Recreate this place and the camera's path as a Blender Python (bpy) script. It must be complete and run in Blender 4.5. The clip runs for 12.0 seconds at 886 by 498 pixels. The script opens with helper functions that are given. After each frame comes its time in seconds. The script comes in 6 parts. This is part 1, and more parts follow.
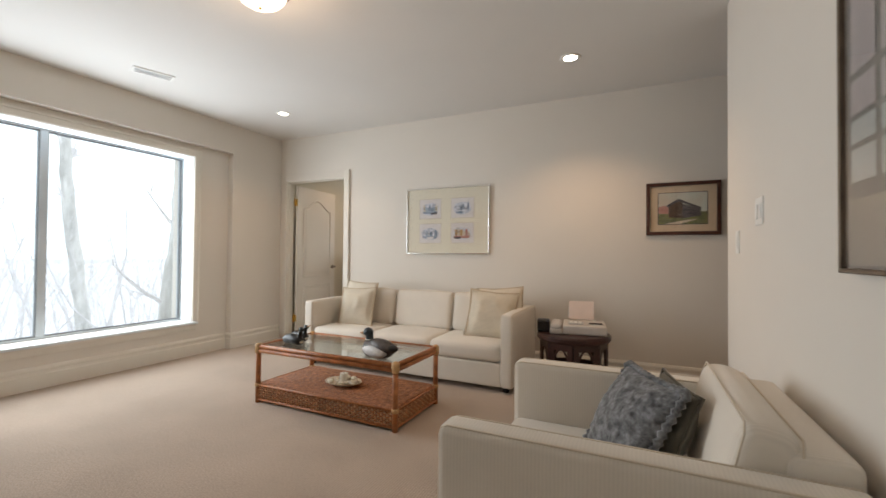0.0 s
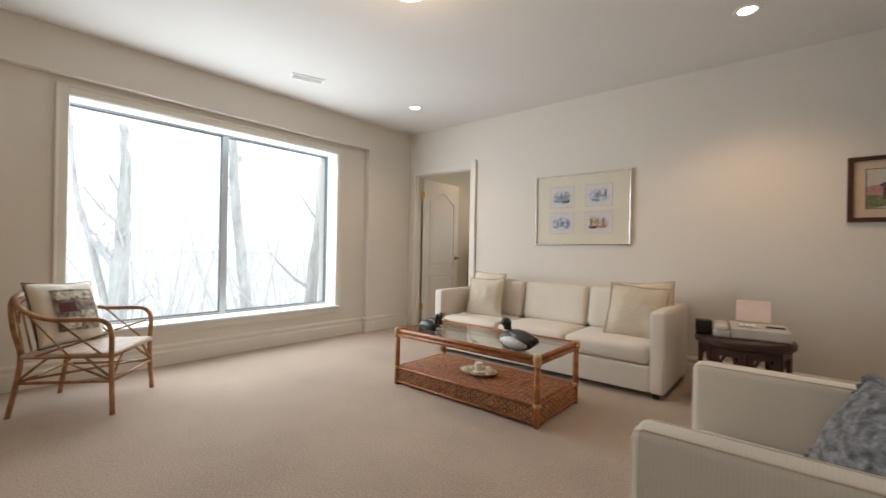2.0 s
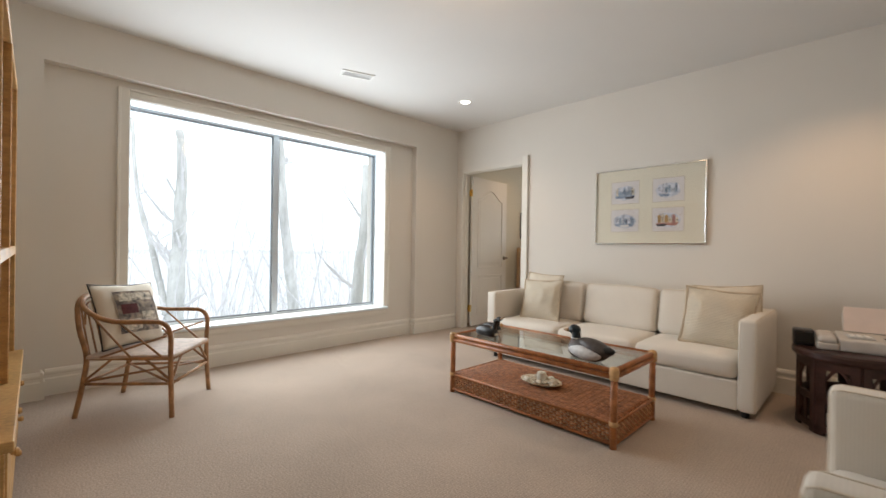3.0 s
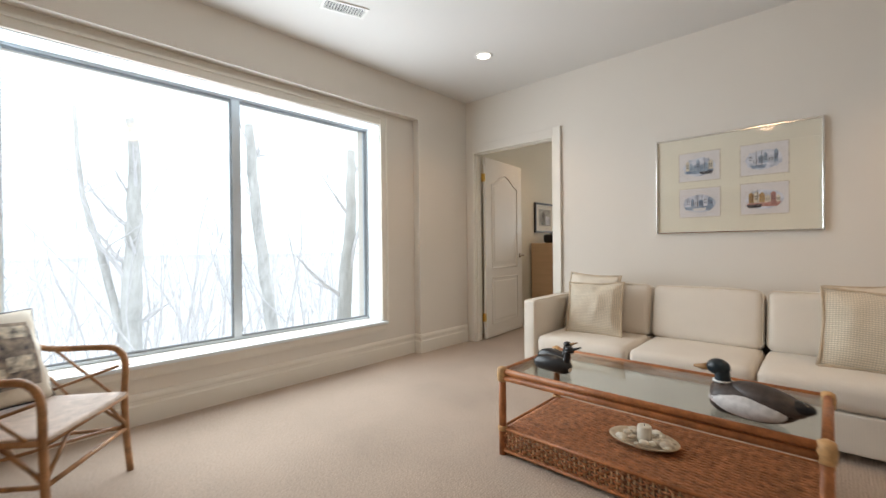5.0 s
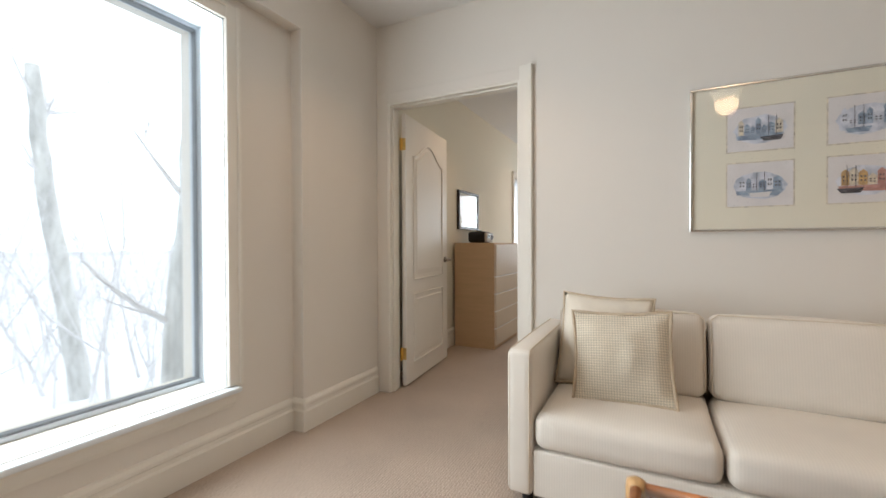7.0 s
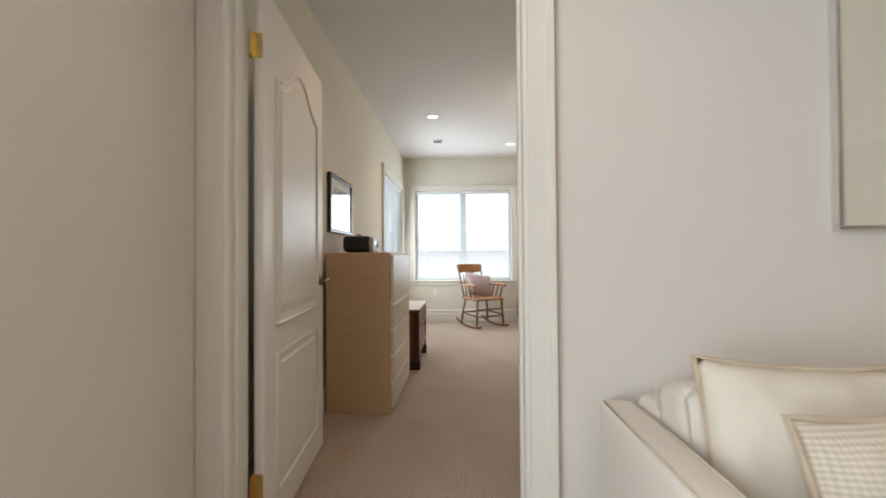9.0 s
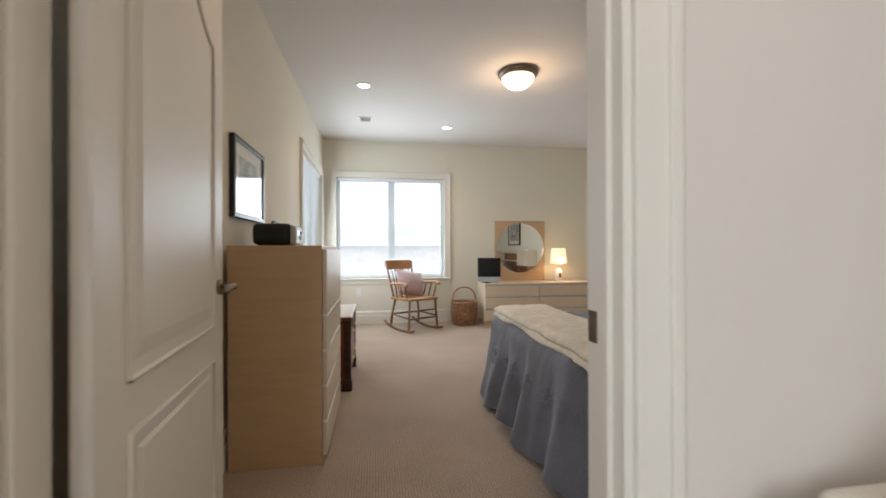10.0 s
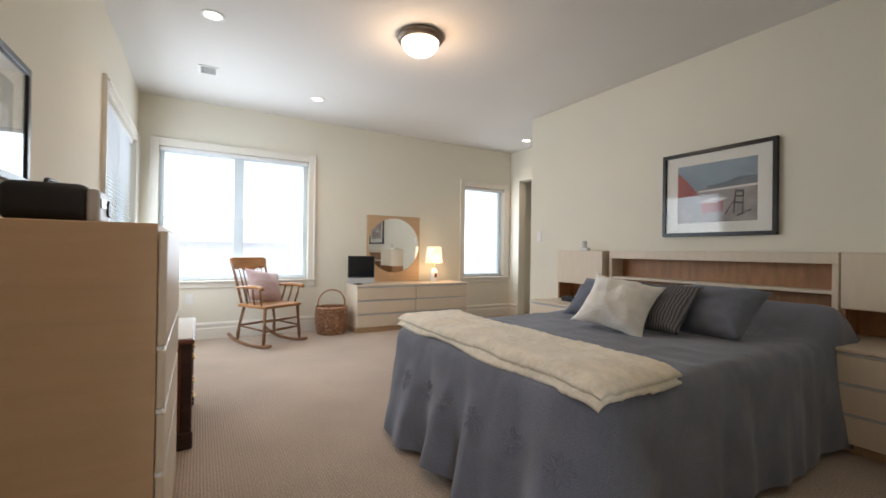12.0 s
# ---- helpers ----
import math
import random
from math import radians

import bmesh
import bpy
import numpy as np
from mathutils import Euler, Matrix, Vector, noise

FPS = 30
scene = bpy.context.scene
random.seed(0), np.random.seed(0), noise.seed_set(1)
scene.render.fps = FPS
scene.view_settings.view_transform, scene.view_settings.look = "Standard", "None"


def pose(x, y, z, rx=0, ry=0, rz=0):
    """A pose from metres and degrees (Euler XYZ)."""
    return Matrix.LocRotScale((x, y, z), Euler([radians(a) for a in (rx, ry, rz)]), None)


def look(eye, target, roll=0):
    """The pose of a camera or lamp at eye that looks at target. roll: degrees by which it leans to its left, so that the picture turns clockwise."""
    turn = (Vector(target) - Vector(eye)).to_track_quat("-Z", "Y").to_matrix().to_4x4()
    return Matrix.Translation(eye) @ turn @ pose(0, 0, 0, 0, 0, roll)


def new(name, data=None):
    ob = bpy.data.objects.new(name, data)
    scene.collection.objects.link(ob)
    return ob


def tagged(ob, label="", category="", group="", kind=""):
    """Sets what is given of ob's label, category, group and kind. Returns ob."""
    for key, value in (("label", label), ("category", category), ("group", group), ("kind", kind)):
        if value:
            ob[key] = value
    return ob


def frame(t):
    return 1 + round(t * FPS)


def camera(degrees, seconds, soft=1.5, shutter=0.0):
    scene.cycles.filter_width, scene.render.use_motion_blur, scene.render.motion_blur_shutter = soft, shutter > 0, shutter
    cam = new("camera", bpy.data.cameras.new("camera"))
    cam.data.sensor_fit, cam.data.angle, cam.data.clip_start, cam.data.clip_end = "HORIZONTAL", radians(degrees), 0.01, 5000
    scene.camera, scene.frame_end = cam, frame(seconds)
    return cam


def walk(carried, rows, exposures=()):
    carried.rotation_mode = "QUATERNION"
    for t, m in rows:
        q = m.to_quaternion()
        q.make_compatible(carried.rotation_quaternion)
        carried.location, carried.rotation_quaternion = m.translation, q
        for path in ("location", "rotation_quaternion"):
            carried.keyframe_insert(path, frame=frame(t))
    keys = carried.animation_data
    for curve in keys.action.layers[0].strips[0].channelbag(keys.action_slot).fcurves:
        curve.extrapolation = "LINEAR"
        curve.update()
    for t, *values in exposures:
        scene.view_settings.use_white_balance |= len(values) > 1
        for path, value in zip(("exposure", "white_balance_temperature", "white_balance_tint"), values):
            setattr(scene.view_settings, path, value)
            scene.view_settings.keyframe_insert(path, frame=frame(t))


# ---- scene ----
cam = camera(93.4, 12.0, shutter=0.5)
PATH = [
    (0, (0.889, 0.736, 1.114), (0.033, 2.543, 1.146), 0.5),
    (0.5, (0.869, 0.739, 1.098), (-0.098, 2.489, 1.122), 0.7),
    (1, (0.827, 0.737, 1.082), (-0.252, 2.42, 1.1), 0.8),
    (1.5, (0.752, 0.725, 1.072), (-0.439, 2.331, 1.081), 1.0),
    (2, (0.671, 0.721, 1.063), (-0.624, 2.244, 1.064), 1.1),
    (2.5, (0.574, 0.739, 1.064), (-0.804, 2.188, 1.06), 1.0),
    (3, (0.443, 0.761, 1.072), (-0.985, 2.161, 1.065), 0.9),
    (3.2, (0.39, 0.784, 1.061), (-1.056, 2.166, 1.061), 1.1),
    (5, (-0.499, 1.259, 1.052), (-1.86, 2.724, 1.04), -0.6),
    (5.5, (-0.782, 1.516, 1.061), (-2.073, 3.044, 1.035), -0.7),
    (6, (-1.086, 1.781, 1.06), (-2.278, 3.387, 1.03), -0.6),
    (6.5, (-1.388, 2.06, 1.071), (-2.447, 3.756, 1.037), -0.5),
    (7, (-1.684, 2.343, 1.074), (-2.578, 4.132, 1.05), -0.2),
    (8.8, (-2.531, 3.397, 1.099), (-2.722, 5.387, 1.118), 0.1),
    (9, (-2.612, 3.554, 1.064), (-2.71, 5.552, 1.093), -0.4),
    (9.5, (-2.753, 3.871, 1.074), (-2.628, 5.867, 1.091), -0.5),
    (10, (-2.841, 4.204, 1.06), (-2.524, 6.179, 1.065), -0.2),
    (10.5, (-2.923, 4.492, 1.058), (-2.394, 6.421, 1.052), 0.5),
    (11, (-2.973, 4.693, 1.034), (-2.245, 6.556, 1.037), 0.5),
    (11.5, (-2.99, 4.84, 1.022), (-2.102, 6.632, 1.031), 0.6),
    (12, (-3.005, 4.948, 1.019), (-1.998, 6.676, 1.03), 0.8),
]
walk(cam, [(t, look(eye, target, roll)) for t, eye, target, roll in PATH], [(0.0, 0.0, 6550, 10), (7.2, 0.0, 6400, 10), (9.0, -0.12, 6350, 10), (10.0, -0.2, 6350, 10), (11.0, -0.04, 6250, 10), (12.0, 0.04, 6150, 10)])

# ---------- world and light ----------
world = bpy.data.worlds.new("overcast_sky")
scene.world = world
world.use_nodes = True
wn = world.node_tree.nodes
wn["Background"].inputs[0].default_value = (0.93, 0.97, 1.0, 1)
wn["Background"].inputs[1].default_value = 1.9


def area_lamp(name, m, sx, sy, watts, colour, spread=180):
    d = bpy.data.lights.new(name, "AREA")
    d.shape, d.size, d.size_y, d.energy, d.color = "RECTANGLE", sx, sy, watts, colour
    d.spread = radians(spread)
    o = new(name, d)
    o.matrix_world = m
    return o


def point_lamp(name, x, y, z, watts, colour, radius):
    d = bpy.data.lights.new(name, "POINT")
    d.energy, d.color, d.shadow_soft_size = watts, colour, radius
    o = new(name, d)
    o.location = (x, y, z)
    return o


def spot_lamp(name, x, y, z, watts, colour):
    d = bpy.data.lights.new(name, "SPOT")
    d.energy, d.color, d.shadow_soft_size, d.spot_size, d.spot_blend = watts, colour, 0.05, radians(125), 0.7
    o = new(name, d)
    o.location = (x, y, z)
    return o


DAY = (0.86, 0.94, 1.0)
WARM = (1.0, 0.65, 0.38)
area_lamp("window_skylight", look((-3.728, 2.49, 1.275), (0, 2.49, 1.275)), 2.38, 1.77, 61, DAY)
area_lamp("window_skylight", look((-3.56, 9.35, 1.37), (0, 9.35, 0.9)), 1.45, 1.35, 25, DAY)
area_lamp("window_skylight", look((-2.61, 10.31, 1.38), (-2.61, 0, 0.2)), 1.45, 1.35, 23, DAY)
area_lamp("window_skylight", look((0.88, 10.31, 1.33), (0.88, 0, 1.33)), 0.7, 1.3, 10, DAY)
for sx_, sy_, w_ in ((-2.615, 4.06, 14), (0.40, 4.02, 32), (-2.95, 8.27, 8), (-1.93, 9.52, 13), (1.06, 9.57, 15), (-2.93, 5.91, 12)):
    spot_lamp("downlight_bulb", sx_, sy_, 2.60, w_, WARM)

# ---------- materials ----------


def material(name, colour, rough=0.6, var=0.06, scale=6.0, grain=0.0, grain_scale=250.0, bump=0.0, bump_scale=60.0, metal=0.0, dark=None, sheen=0.0, stretch=(1, 1, 1), rib=None, spec=0.4):
    """Principled surface with two scales of colour variation and a fine relief."""
    m = bpy.data.materials.new(name)
    m.use_nodes = True
    nt = m.node_tree
    n, l = nt.nodes, nt.links
    p = n["Principled BSDF"]
    p.inputs["Roughness"].default_value = rough
    p.inputs["Metallic"].default_value = metal
    p.inputs["Specular IOR Level"].default_value = spec
    if sheen:
        p.inputs["Sheen Weight"].default_value = sheen
    tc, mp = n.new("ShaderNodeTexCoord"), n.new("ShaderNodeMapping")
    mp.inputs["Scale"].default_value = stretch
    l.new(tc.outputs["Object"], mp.inputs[0])
    a = n.new("ShaderNodeTexNoise")
    a.inputs["Scale"].default_value, a.inputs["Detail"].default_value = scale, 4
    l.new(mp.outputs[0], a.inputs["Vector"])
    lo = dark or [c * (1 - var * 2) for c in colour]
    hi = [min(1, c * (1 + var)) for c in colour]
    r = n.new("ShaderNodeValToRGB")
    r.color_ramp.elements[0].position, r.color_ramp.elements[1].position = 0.3, 0.7
    r.color_ramp.elements[0].color, r.color_ramp.elements[1].color = (*lo, 1), (*hi, 1)
    l.new(a.outputs[0], r.inputs[0])
    col = r.outputs[0]
    height = None
    if grain:
        b = n.new("ShaderNodeTexNoise")
        b.inputs["Scale"].default_value, b.inputs["Detail"].default_value = grain_scale, 2
        l.new(mp.outputs[0], b.inputs["Vector"])
        mx = n.new("ShaderNodeMix")
        mx.data_type, mx.blend_type = "RGBA", "OVERLAY"
        mx.inputs["Factor"].default_value = grain
        l.new(col, mx.inputs["A"])
        l.new(b.outputs[0], mx.inputs["B"])
        col = mx.outputs["Result"]
        height = b.outputs[0]
    if rib:
        axes, period, depth = rib
        for axis in axes:
            w = n.new("ShaderNodeTexWave")
            w.bands_direction = axis
            w.inputs["Scale"].default_value = 0.314 / period
            w.inputs["Distortion"].default_value, w.inputs["Detail"].default_value = 0.6, 1.0
            l.new(tc.outputs["Object"], w.inputs["Vector"])
            mx = n.new("ShaderNodeMix")
            mx.data_type, mx.blend_type = "RGBA", "MULTIPLY"
            mx.inputs["Factor"].default_value = depth
            l.new(col, mx.inputs["A"])
            l.new(w.outputs[0], mx.inputs["B"])
            col = mx.outputs["Result"]
            height = w.outputs[0]
    l.new(col, p.inputs["Base Color"])
    if bump:
        if height is None:
            c = n.new("ShaderNodeTexNoise")
            c.inputs["Scale"].default_value, c.inputs["Detail"].default_value = bump_scale, 5
            l.new(mp.outputs[0], c.inputs["Vector"])
            height = c.outputs[0]
        bp = n.new("ShaderNodeBump")
        bp.inputs["Strength"].default_value, bp.inputs["Distance"].default_value = bump, 0.004
        l.new(height, bp.inputs["Height"])
        l.new(bp.outputs[0], p.inputs["Normal"])
    return m


def glass(name, tint=(1, 1, 1), gloss=1.0):
    """Thin clear pane: see-through with a mirror sheen."""
    m = bpy.data.materials.new(name)
    m.use_nodes = True
    nt = m.node_tree
    n, l = nt.nodes, nt.links
    n.remove(n["Principled BSDF"])
    t, g, f, mx = n.new("ShaderNodeBsdfTransparent"), n.new("ShaderNodeBsdfGlossy"), n.new("ShaderNodeLayerWeight"), n.new("ShaderNodeMixShader")
    pw, ad = n.new("ShaderNodeMath"), n.new("ShaderNodeMath")
    t.inputs[0].default_value = (*tint, 1)
    g.inputs["Roughness"].default_value = 0.02
    f.inputs[0].default_value = 0.5
    pw.operation, ad.operation = "POWER", "MULTIPLY_ADD"
    pw.inputs[1].default_value = 3.6
    ad.inputs[1].default_value, ad.inputs[2].default_value, ad.use_clamp = 0.8 * gloss, 0.03 * gloss, True
    l.new(f.outputs["Facing"], pw.inputs[0])
    l.new(pw.outputs[0], ad.inputs[0])
    l.new(ad.outputs[0], mx.inputs[0])
    l.new(t.outputs[0], mx.inputs[1])
    l.new(g.outputs[0], mx.inputs[2])
    l.new(mx.outputs[0], n["Material Output"].inputs[0])
    return m


def glow(name, colour, strength):
    m = bpy.data.materials.new(name)
    m.use_nodes = True
    p = m.node_tree.nodes["Principled BSDF"]
    p.inputs["Base Color"].default_value = (0.9, 0.88, 0.84, 1)
    p.inputs["Emission Color"].default_value = (*colour, 1)
    p.inputs["Emission Strength"].default_value = strength
    return m


M_WALL = material("living_wall_paint", (0.77, 0.725, 0.658), 0.85, 0.012, 1.2, bump=0.05, bump_scale=180)
M_BWALL = material("bedroom_wall_paint", (0.80, 0.765, 0.655), 0.85, 0.012, 1.2, bump=0.05, bump_scale=180)
M_CEIL = material("ceiling_paint", (0.77, 0.755, 0.73), 0.9, 0.012, 1.0, bump=0.08, bump_scale=220)
M_TRIM = material("trim_paint", (0.82, 0.785, 0.71), 0.45, 0.015, 2.0)
M_WTRIM = material("white_window_paint", (0.80, 0.86, 0.89), 0.4, 0.015, 2.0)
M_DOOR = material("door_paint", (0.84, 0.81, 0.75), 0.42, 0.015, 2.0, bump=0.05, bump_scale=150)
M_CARPET = material("ribbed_carpet", (0.50, 0.395, 0.31), 0.95, 0.07, 1.6, grain=0.6, grain_scale=120, bump=0.45, sheen=0.2, rib=("X", 0.013, 0.14), spec=0.1)
M_SOFA = material("cream_ribbed_upholstery", (0.79, 0.725, 0.635), 0.85, 0.03, 3, bump=0.14, sheen=0.2, rib=("X", 0.010, 0.05), spec=0.2)
M_SOFAY = material("cream_ribbed_upholstery_side", (0.79, 0.725, 0.635), 0.85, 0.03, 3, bump=0.14, sheen=0.2, rib=("Y", 0.010, 0.05), spec=0.2)
M_PIPE = material("upholstery_piping", (0.71, 0.62, 0.50), 0.85, 0.03, 8)
M_PIL = material("waffle_weave_cotton", (0.88, 0.78, 0.62), 0.9, 0.05, 8, bump=0.4, sheen=0.3, spec=0.2, rib=("XZ", 0.011, 0.24))
M_PILBORDER = material("pillow_border", (0.58, 0.47, 0.34), 0.9, 0.08, 20, bump=0.3)
M_RATTAN = material("rattan_cane", (0.42, 0.155, 0.052), 0.42, 0.2, 14, grain=0.35, grain_scale=90, bump=0.25)
M_RATJOINT = material("cane_binding", (0.60, 0.36, 0.16), 0.5, 0.15, 40, bump=0.4)
M_WEAVE = material("woven_wicker", (0.43, 0.17, 0.068), 0.55, 0.25, 30, grain=0.5, grain_scale=140, bump=0.8)
M_WEAVE2 = material("pale_wicker", (0.62, 0.38, 0.20), 0.55, 0.2, 30, bump=0.6)
M_CANE = material("chair_cane", (0.40, 0.21, 0.095), 0.45, 0.22, 16, grain=0.3, grain_scale=80, bump=0.25)
M_SEATCANE = material("pale_woven_seat", (0.66, 0.52, 0.42), 0.6, 0.1, 30, bump=0.5, rib=("X", 0.012, 0.3))
M_GLASS = glass("table_glass", (0.92, 0.96, 0.95), 1.25)
M_PANE = glass("window_glass", (0.97, 0.99, 1.0))
M_PICGLASS = glass("picture_glass")
M_CHROME = material("polished_silver_frame", (0.80, 0.79, 0.77), 0.18, 0.03, 10, metal=1)
M_NICKEL = material("brushed_nickel", (0.30, 0.26, 0.22), 0.32, 0.05, 20, metal=1)
M_BRASS = material("brass", (0.75, 0.55, 0.22), 0.28, 0.08, 30, metal=1)
M_BRONZE = material("bronze_trim", (0.22, 0.17, 0.13), 0.4, 0.1, 20, metal=0.8)
M_MIRROR = material("mirror_silver", (0.92, 0.94, 0.93), 0.01, 0.0, 2, metal=1)
M_BLACK = material("black_lacquer", (0.012, 0.011, 0.012), 0.3, 0.15, 12)
M_BLACKP = material("black_plastic", (0.015, 0.015, 0.017), 0.4, 0.1, 12)
M_DARKWOOD = material("dark_mahogany", (0.055, 0.022, 0.017), 0.35, 0.2, 5, grain=0.4, grain_scale=40, stretch=(1, 1, 5), bump=0.1)
M_RED = material("red_mahogany", (0.17, 0.045, 0.025), 0.35, 0.2, 5, grain=0.4, grain_scale=40, stretch=(1, 5, 1), bump=0.1)
M_LAM = material("pale_birch_laminate", (0.58, 0.395, 0.235), 0.5, 0.03, 4, grain=0.06, grain_scale=120, stretch=(1, 1, 8))
M_LAML = material("cream_laminate", (0.72, 0.61, 0.475), 0.4, 0.02, 4, grain=0.04, grain_scale=120, stretch=(1, 8, 1))
M_NICHE = material("walnut_shelf_back", (0.40, 0.20, 0.09), 0.5, 0.12, 4, grain=0.3, grain_scale=60, stretch=(1, 6, 1))
M_OAK = material("honey_oak", (0.38, 0.18, 0.065), 0.4, 0.15, 5, grain=0.4, grain_scale=60, stretch=(1, 1, 6), bump=0.1)
M_OAKD = material("rocker_brown_oak", (0.22, 0.105, 0.045), 0.38, 0.18, 6, grain=0.4, grain_scale=60, stretch=(1, 1, 6), bump=0.1)
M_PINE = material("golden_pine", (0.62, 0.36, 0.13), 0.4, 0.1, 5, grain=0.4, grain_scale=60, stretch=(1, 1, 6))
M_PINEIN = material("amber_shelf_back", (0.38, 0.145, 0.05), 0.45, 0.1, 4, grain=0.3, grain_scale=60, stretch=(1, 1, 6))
M_BED = material("blue_grey_bedspread", (0.18, 0.19, 0.238), 0.85, 0.09, 5, grain=0.3, grain_scale=200, bump=0.45, sheen=0.25, spec=0.15)
M_BPIL = material("slate_blue_pillowcase", (0.17, 0.185, 0.235), 0.85, 0.07, 6, grain=0.25, grain_scale=220, bump=0.25, sheen=0.2, spec=0.15)
M_STRIPE = material("striped_pillow_ticking", (0.24, 0.235, 0.25), 0.85, 0.05, 6, bump=0.15, rib=("X", 0.016, 0.65), spec=0.15)
M_FLEECE = material("cream_sherpa_fleece", (0.92, 0.84, 0.69), 0.95, 0.06, 18, grain=0.5, grain_scale=75, bump=1.0, bump_scale=90, sheen=0.4, spec=0.1)
M_WHITEP = material("white_textured_cotton", (0.90, 0.88, 0.84), 0.9, 0.04, 20, bump=0.8, bump_scale=70, sheen=0.3, spec=0.15)
M_PINK = material("dusty_pink_cotton", (0.50, 0.37, 0.36), 0.9, 0.06, 10, bump=0.3, sheen=0.2)
M_CHENILLE = material("blue_grey_chenille", (0.20, 0.205, 0.215), 0.95, 0.35, 38, grain=0.7, grain_scale=70, bump=1.0, sheen=0.3, spec=0.1)
M_OLIVE = material("olive_grey_velvet", (0.13, 0.12, 0.095), 0.9, 0.12, 12, bump=0.4, sheen=0.3)
M_CREAMP = material("cream_pillow_cotton", (0.74, 0.67, 0.56), 0.9, 0.04, 10, bump=0.3)
M_BASKET = material("basket_willow", (0.42, 0.22, 0.12), 0.6, 0.35, 40, bump=0.6)
M_GREYPL = material("silver_grey_plastic", (0.50, 0.50, 0.50), 0.4, 0.04, 10)
M_FAX = material("warm_grey_plastic", (0.60, 0.55, 0.50), 0.5, 0.05, 10)
M_PAPER = material("pale_pink_paper", (0.80, 0.66, 0.58), 0.8, 0.03, 10)
M_SCREEN = material("dark_screen", (0.01, 0.01, 0.012), 0.12, 0.0, 3)
M_SHELL = material("sea_shell", (0.70, 0.60, 0.48), 0.45, 0.15, 60, bump=0.2)
M_CANDLE = material("ivory_wax", (0.85, 0.80, 0.70), 0.5, 0.03, 20)
M_PLATE = material("glazed_plate", (0.62, 0.50, 0.36), 0.3, 0.1, 30)
M_DGREEN = material("dark_green_head_paint", (0.012, 0.022, 0.03), 0.3, 0.2, 20)
M_DBROWN = material("brown_breast_paint", (0.085, 0.05, 0.035), 0.45, 0.2, 30)
M_DGREY = material("pale_grey_flank_paint", (0.66, 0.64, 0.63), 0.45, 0.1, 50)
M_DBACK = material("taupe_back_paint", (0.065, 0.048, 0.042), 0.45, 0.2, 40)
M_BILL = material("ochre_bill_paint", (0.36, 0.20, 0.08), 0.4, 0.1, 30)
M_WHITE = material("white_plastic", (0.84, 0.83, 0.80), 0.4, 0.01, 4)
M_MATB = material("cream_mat_board", (0.78, 0.73, 0.60), 0.8, 0.01, 6)
M_MATW = material("white_mat_board", (0.80, 0.78, 0.72), 0.8, 0.01, 6)
# Outdoor haze and glare are put into these bark colours by paling them.
M_BARK = material("haze_paled_bark", (0.64, 0.64, 0.62), 0.9, 0.14, 3, grain=0.4, grain_scale=14, stretch=(1, 1, 0.3), bump=0.8, bump_scale=20)
M_TWIG = material("haze_paled_twig", (0.74, 0.73, 0.74), 0.9, 0.08, 3)
M_SNOW = material("snow_covered_ground", (0.80, 0.82, 0.85), 0.9, 0.06, 0.4, bump=0.4, bump_scale=3)
# Distance haze is tinted into the hill; the brick is lightened as if washed out.
M_HAZEHILL = material("haze_tinted_far_hill", (0.66, 0.69, 0.74), 1.0, 0.06, 0.05)
M_BRICKWALL = material("washed_out_brick", (0.86, 0.80, 0.78), 0.9, 0.05, 3)
M_BULB = glow("lit_frosted_glass", (1.0, 0.86, 0.66), 2.2)
M_SPOTLIT = glow("lit_downlight_lens", (1.0, 0.90, 0.76), 6.0)
M_SHADE = glow("lit_lampshade_linen", (1.0, 0.66, 0.32), 1.1)
M_DUCT = material("duct_shade_grey", (0.16, 0.16, 0.165), 0.7, 0.05, 10)
M_GASKET = material("dark_glazing_rubber", (0.24, 0.26, 0.28), 0.6, 0.05, 10)
# Cool grey carries the shade of a window frame seen against the sky.
M_WFRAME = material("backlit_shade_window_frame", (0.64, 0.70, 0.75), 0.4, 0.03, 3)
M_BLIND = material("white_blind_slat", (0.86, 0.87, 0.88), 0.5, 0.01, 4)

# ---------- mesh helpers ----------


def link_mesh(name, bm, mat, smooth=False):
    me = bpy.data.meshes.new(name)
    bmesh.ops.recalc_face_normals(bm, faces=bm.faces)
    bm.to_mesh(me)
    bm.free()
    me.materials.append(mat)
    if smooth:
        me.polygons.foreach_set("use_smooth", [True] * len(me.polygons))
    return new(name, me)


def part(name, bm, mat, parent, label="", smooth=False):
    ob = link_mesh(name, bm, mat, smooth)
    ob.parent = parent
    return tagged(ob, label)


def thing(name, x, y, z, rz, label, category, group=""):
    e = new(name)
    e.empty_display_size = 0.1
    e.matrix_world = pose(x, y, z, 0, 0, rz)
    return tagged(e, label, category, group)


def structure(name, bm, mat, label="", smooth=False):
    return tagged(link_mesh(name, bm, mat, smooth), label, kind="structure")


def add_box(bm, x0, x1, y0, y1, z0, z1, bevel=0.0, seg=2, m=None):
    t = Matrix.Translation(((x0 + x1) / 2, (y0 + y1) / 2, (z0 + z1) / 2)) @ Matrix.Diagonal((x1 - x0, y1 - y0, z1 - z0, 1))
    g = bmesh.ops.create_cube(bm, size=1, matrix=(m @ t) if m else t)
    if bevel:
        es = list({e for v in g["verts"] for e in v.link_edges})
        bmesh.ops.bevel(bm, geom=es, offset=bevel, segments=seg, affect="EDGES", profile=0.5)
    return bm


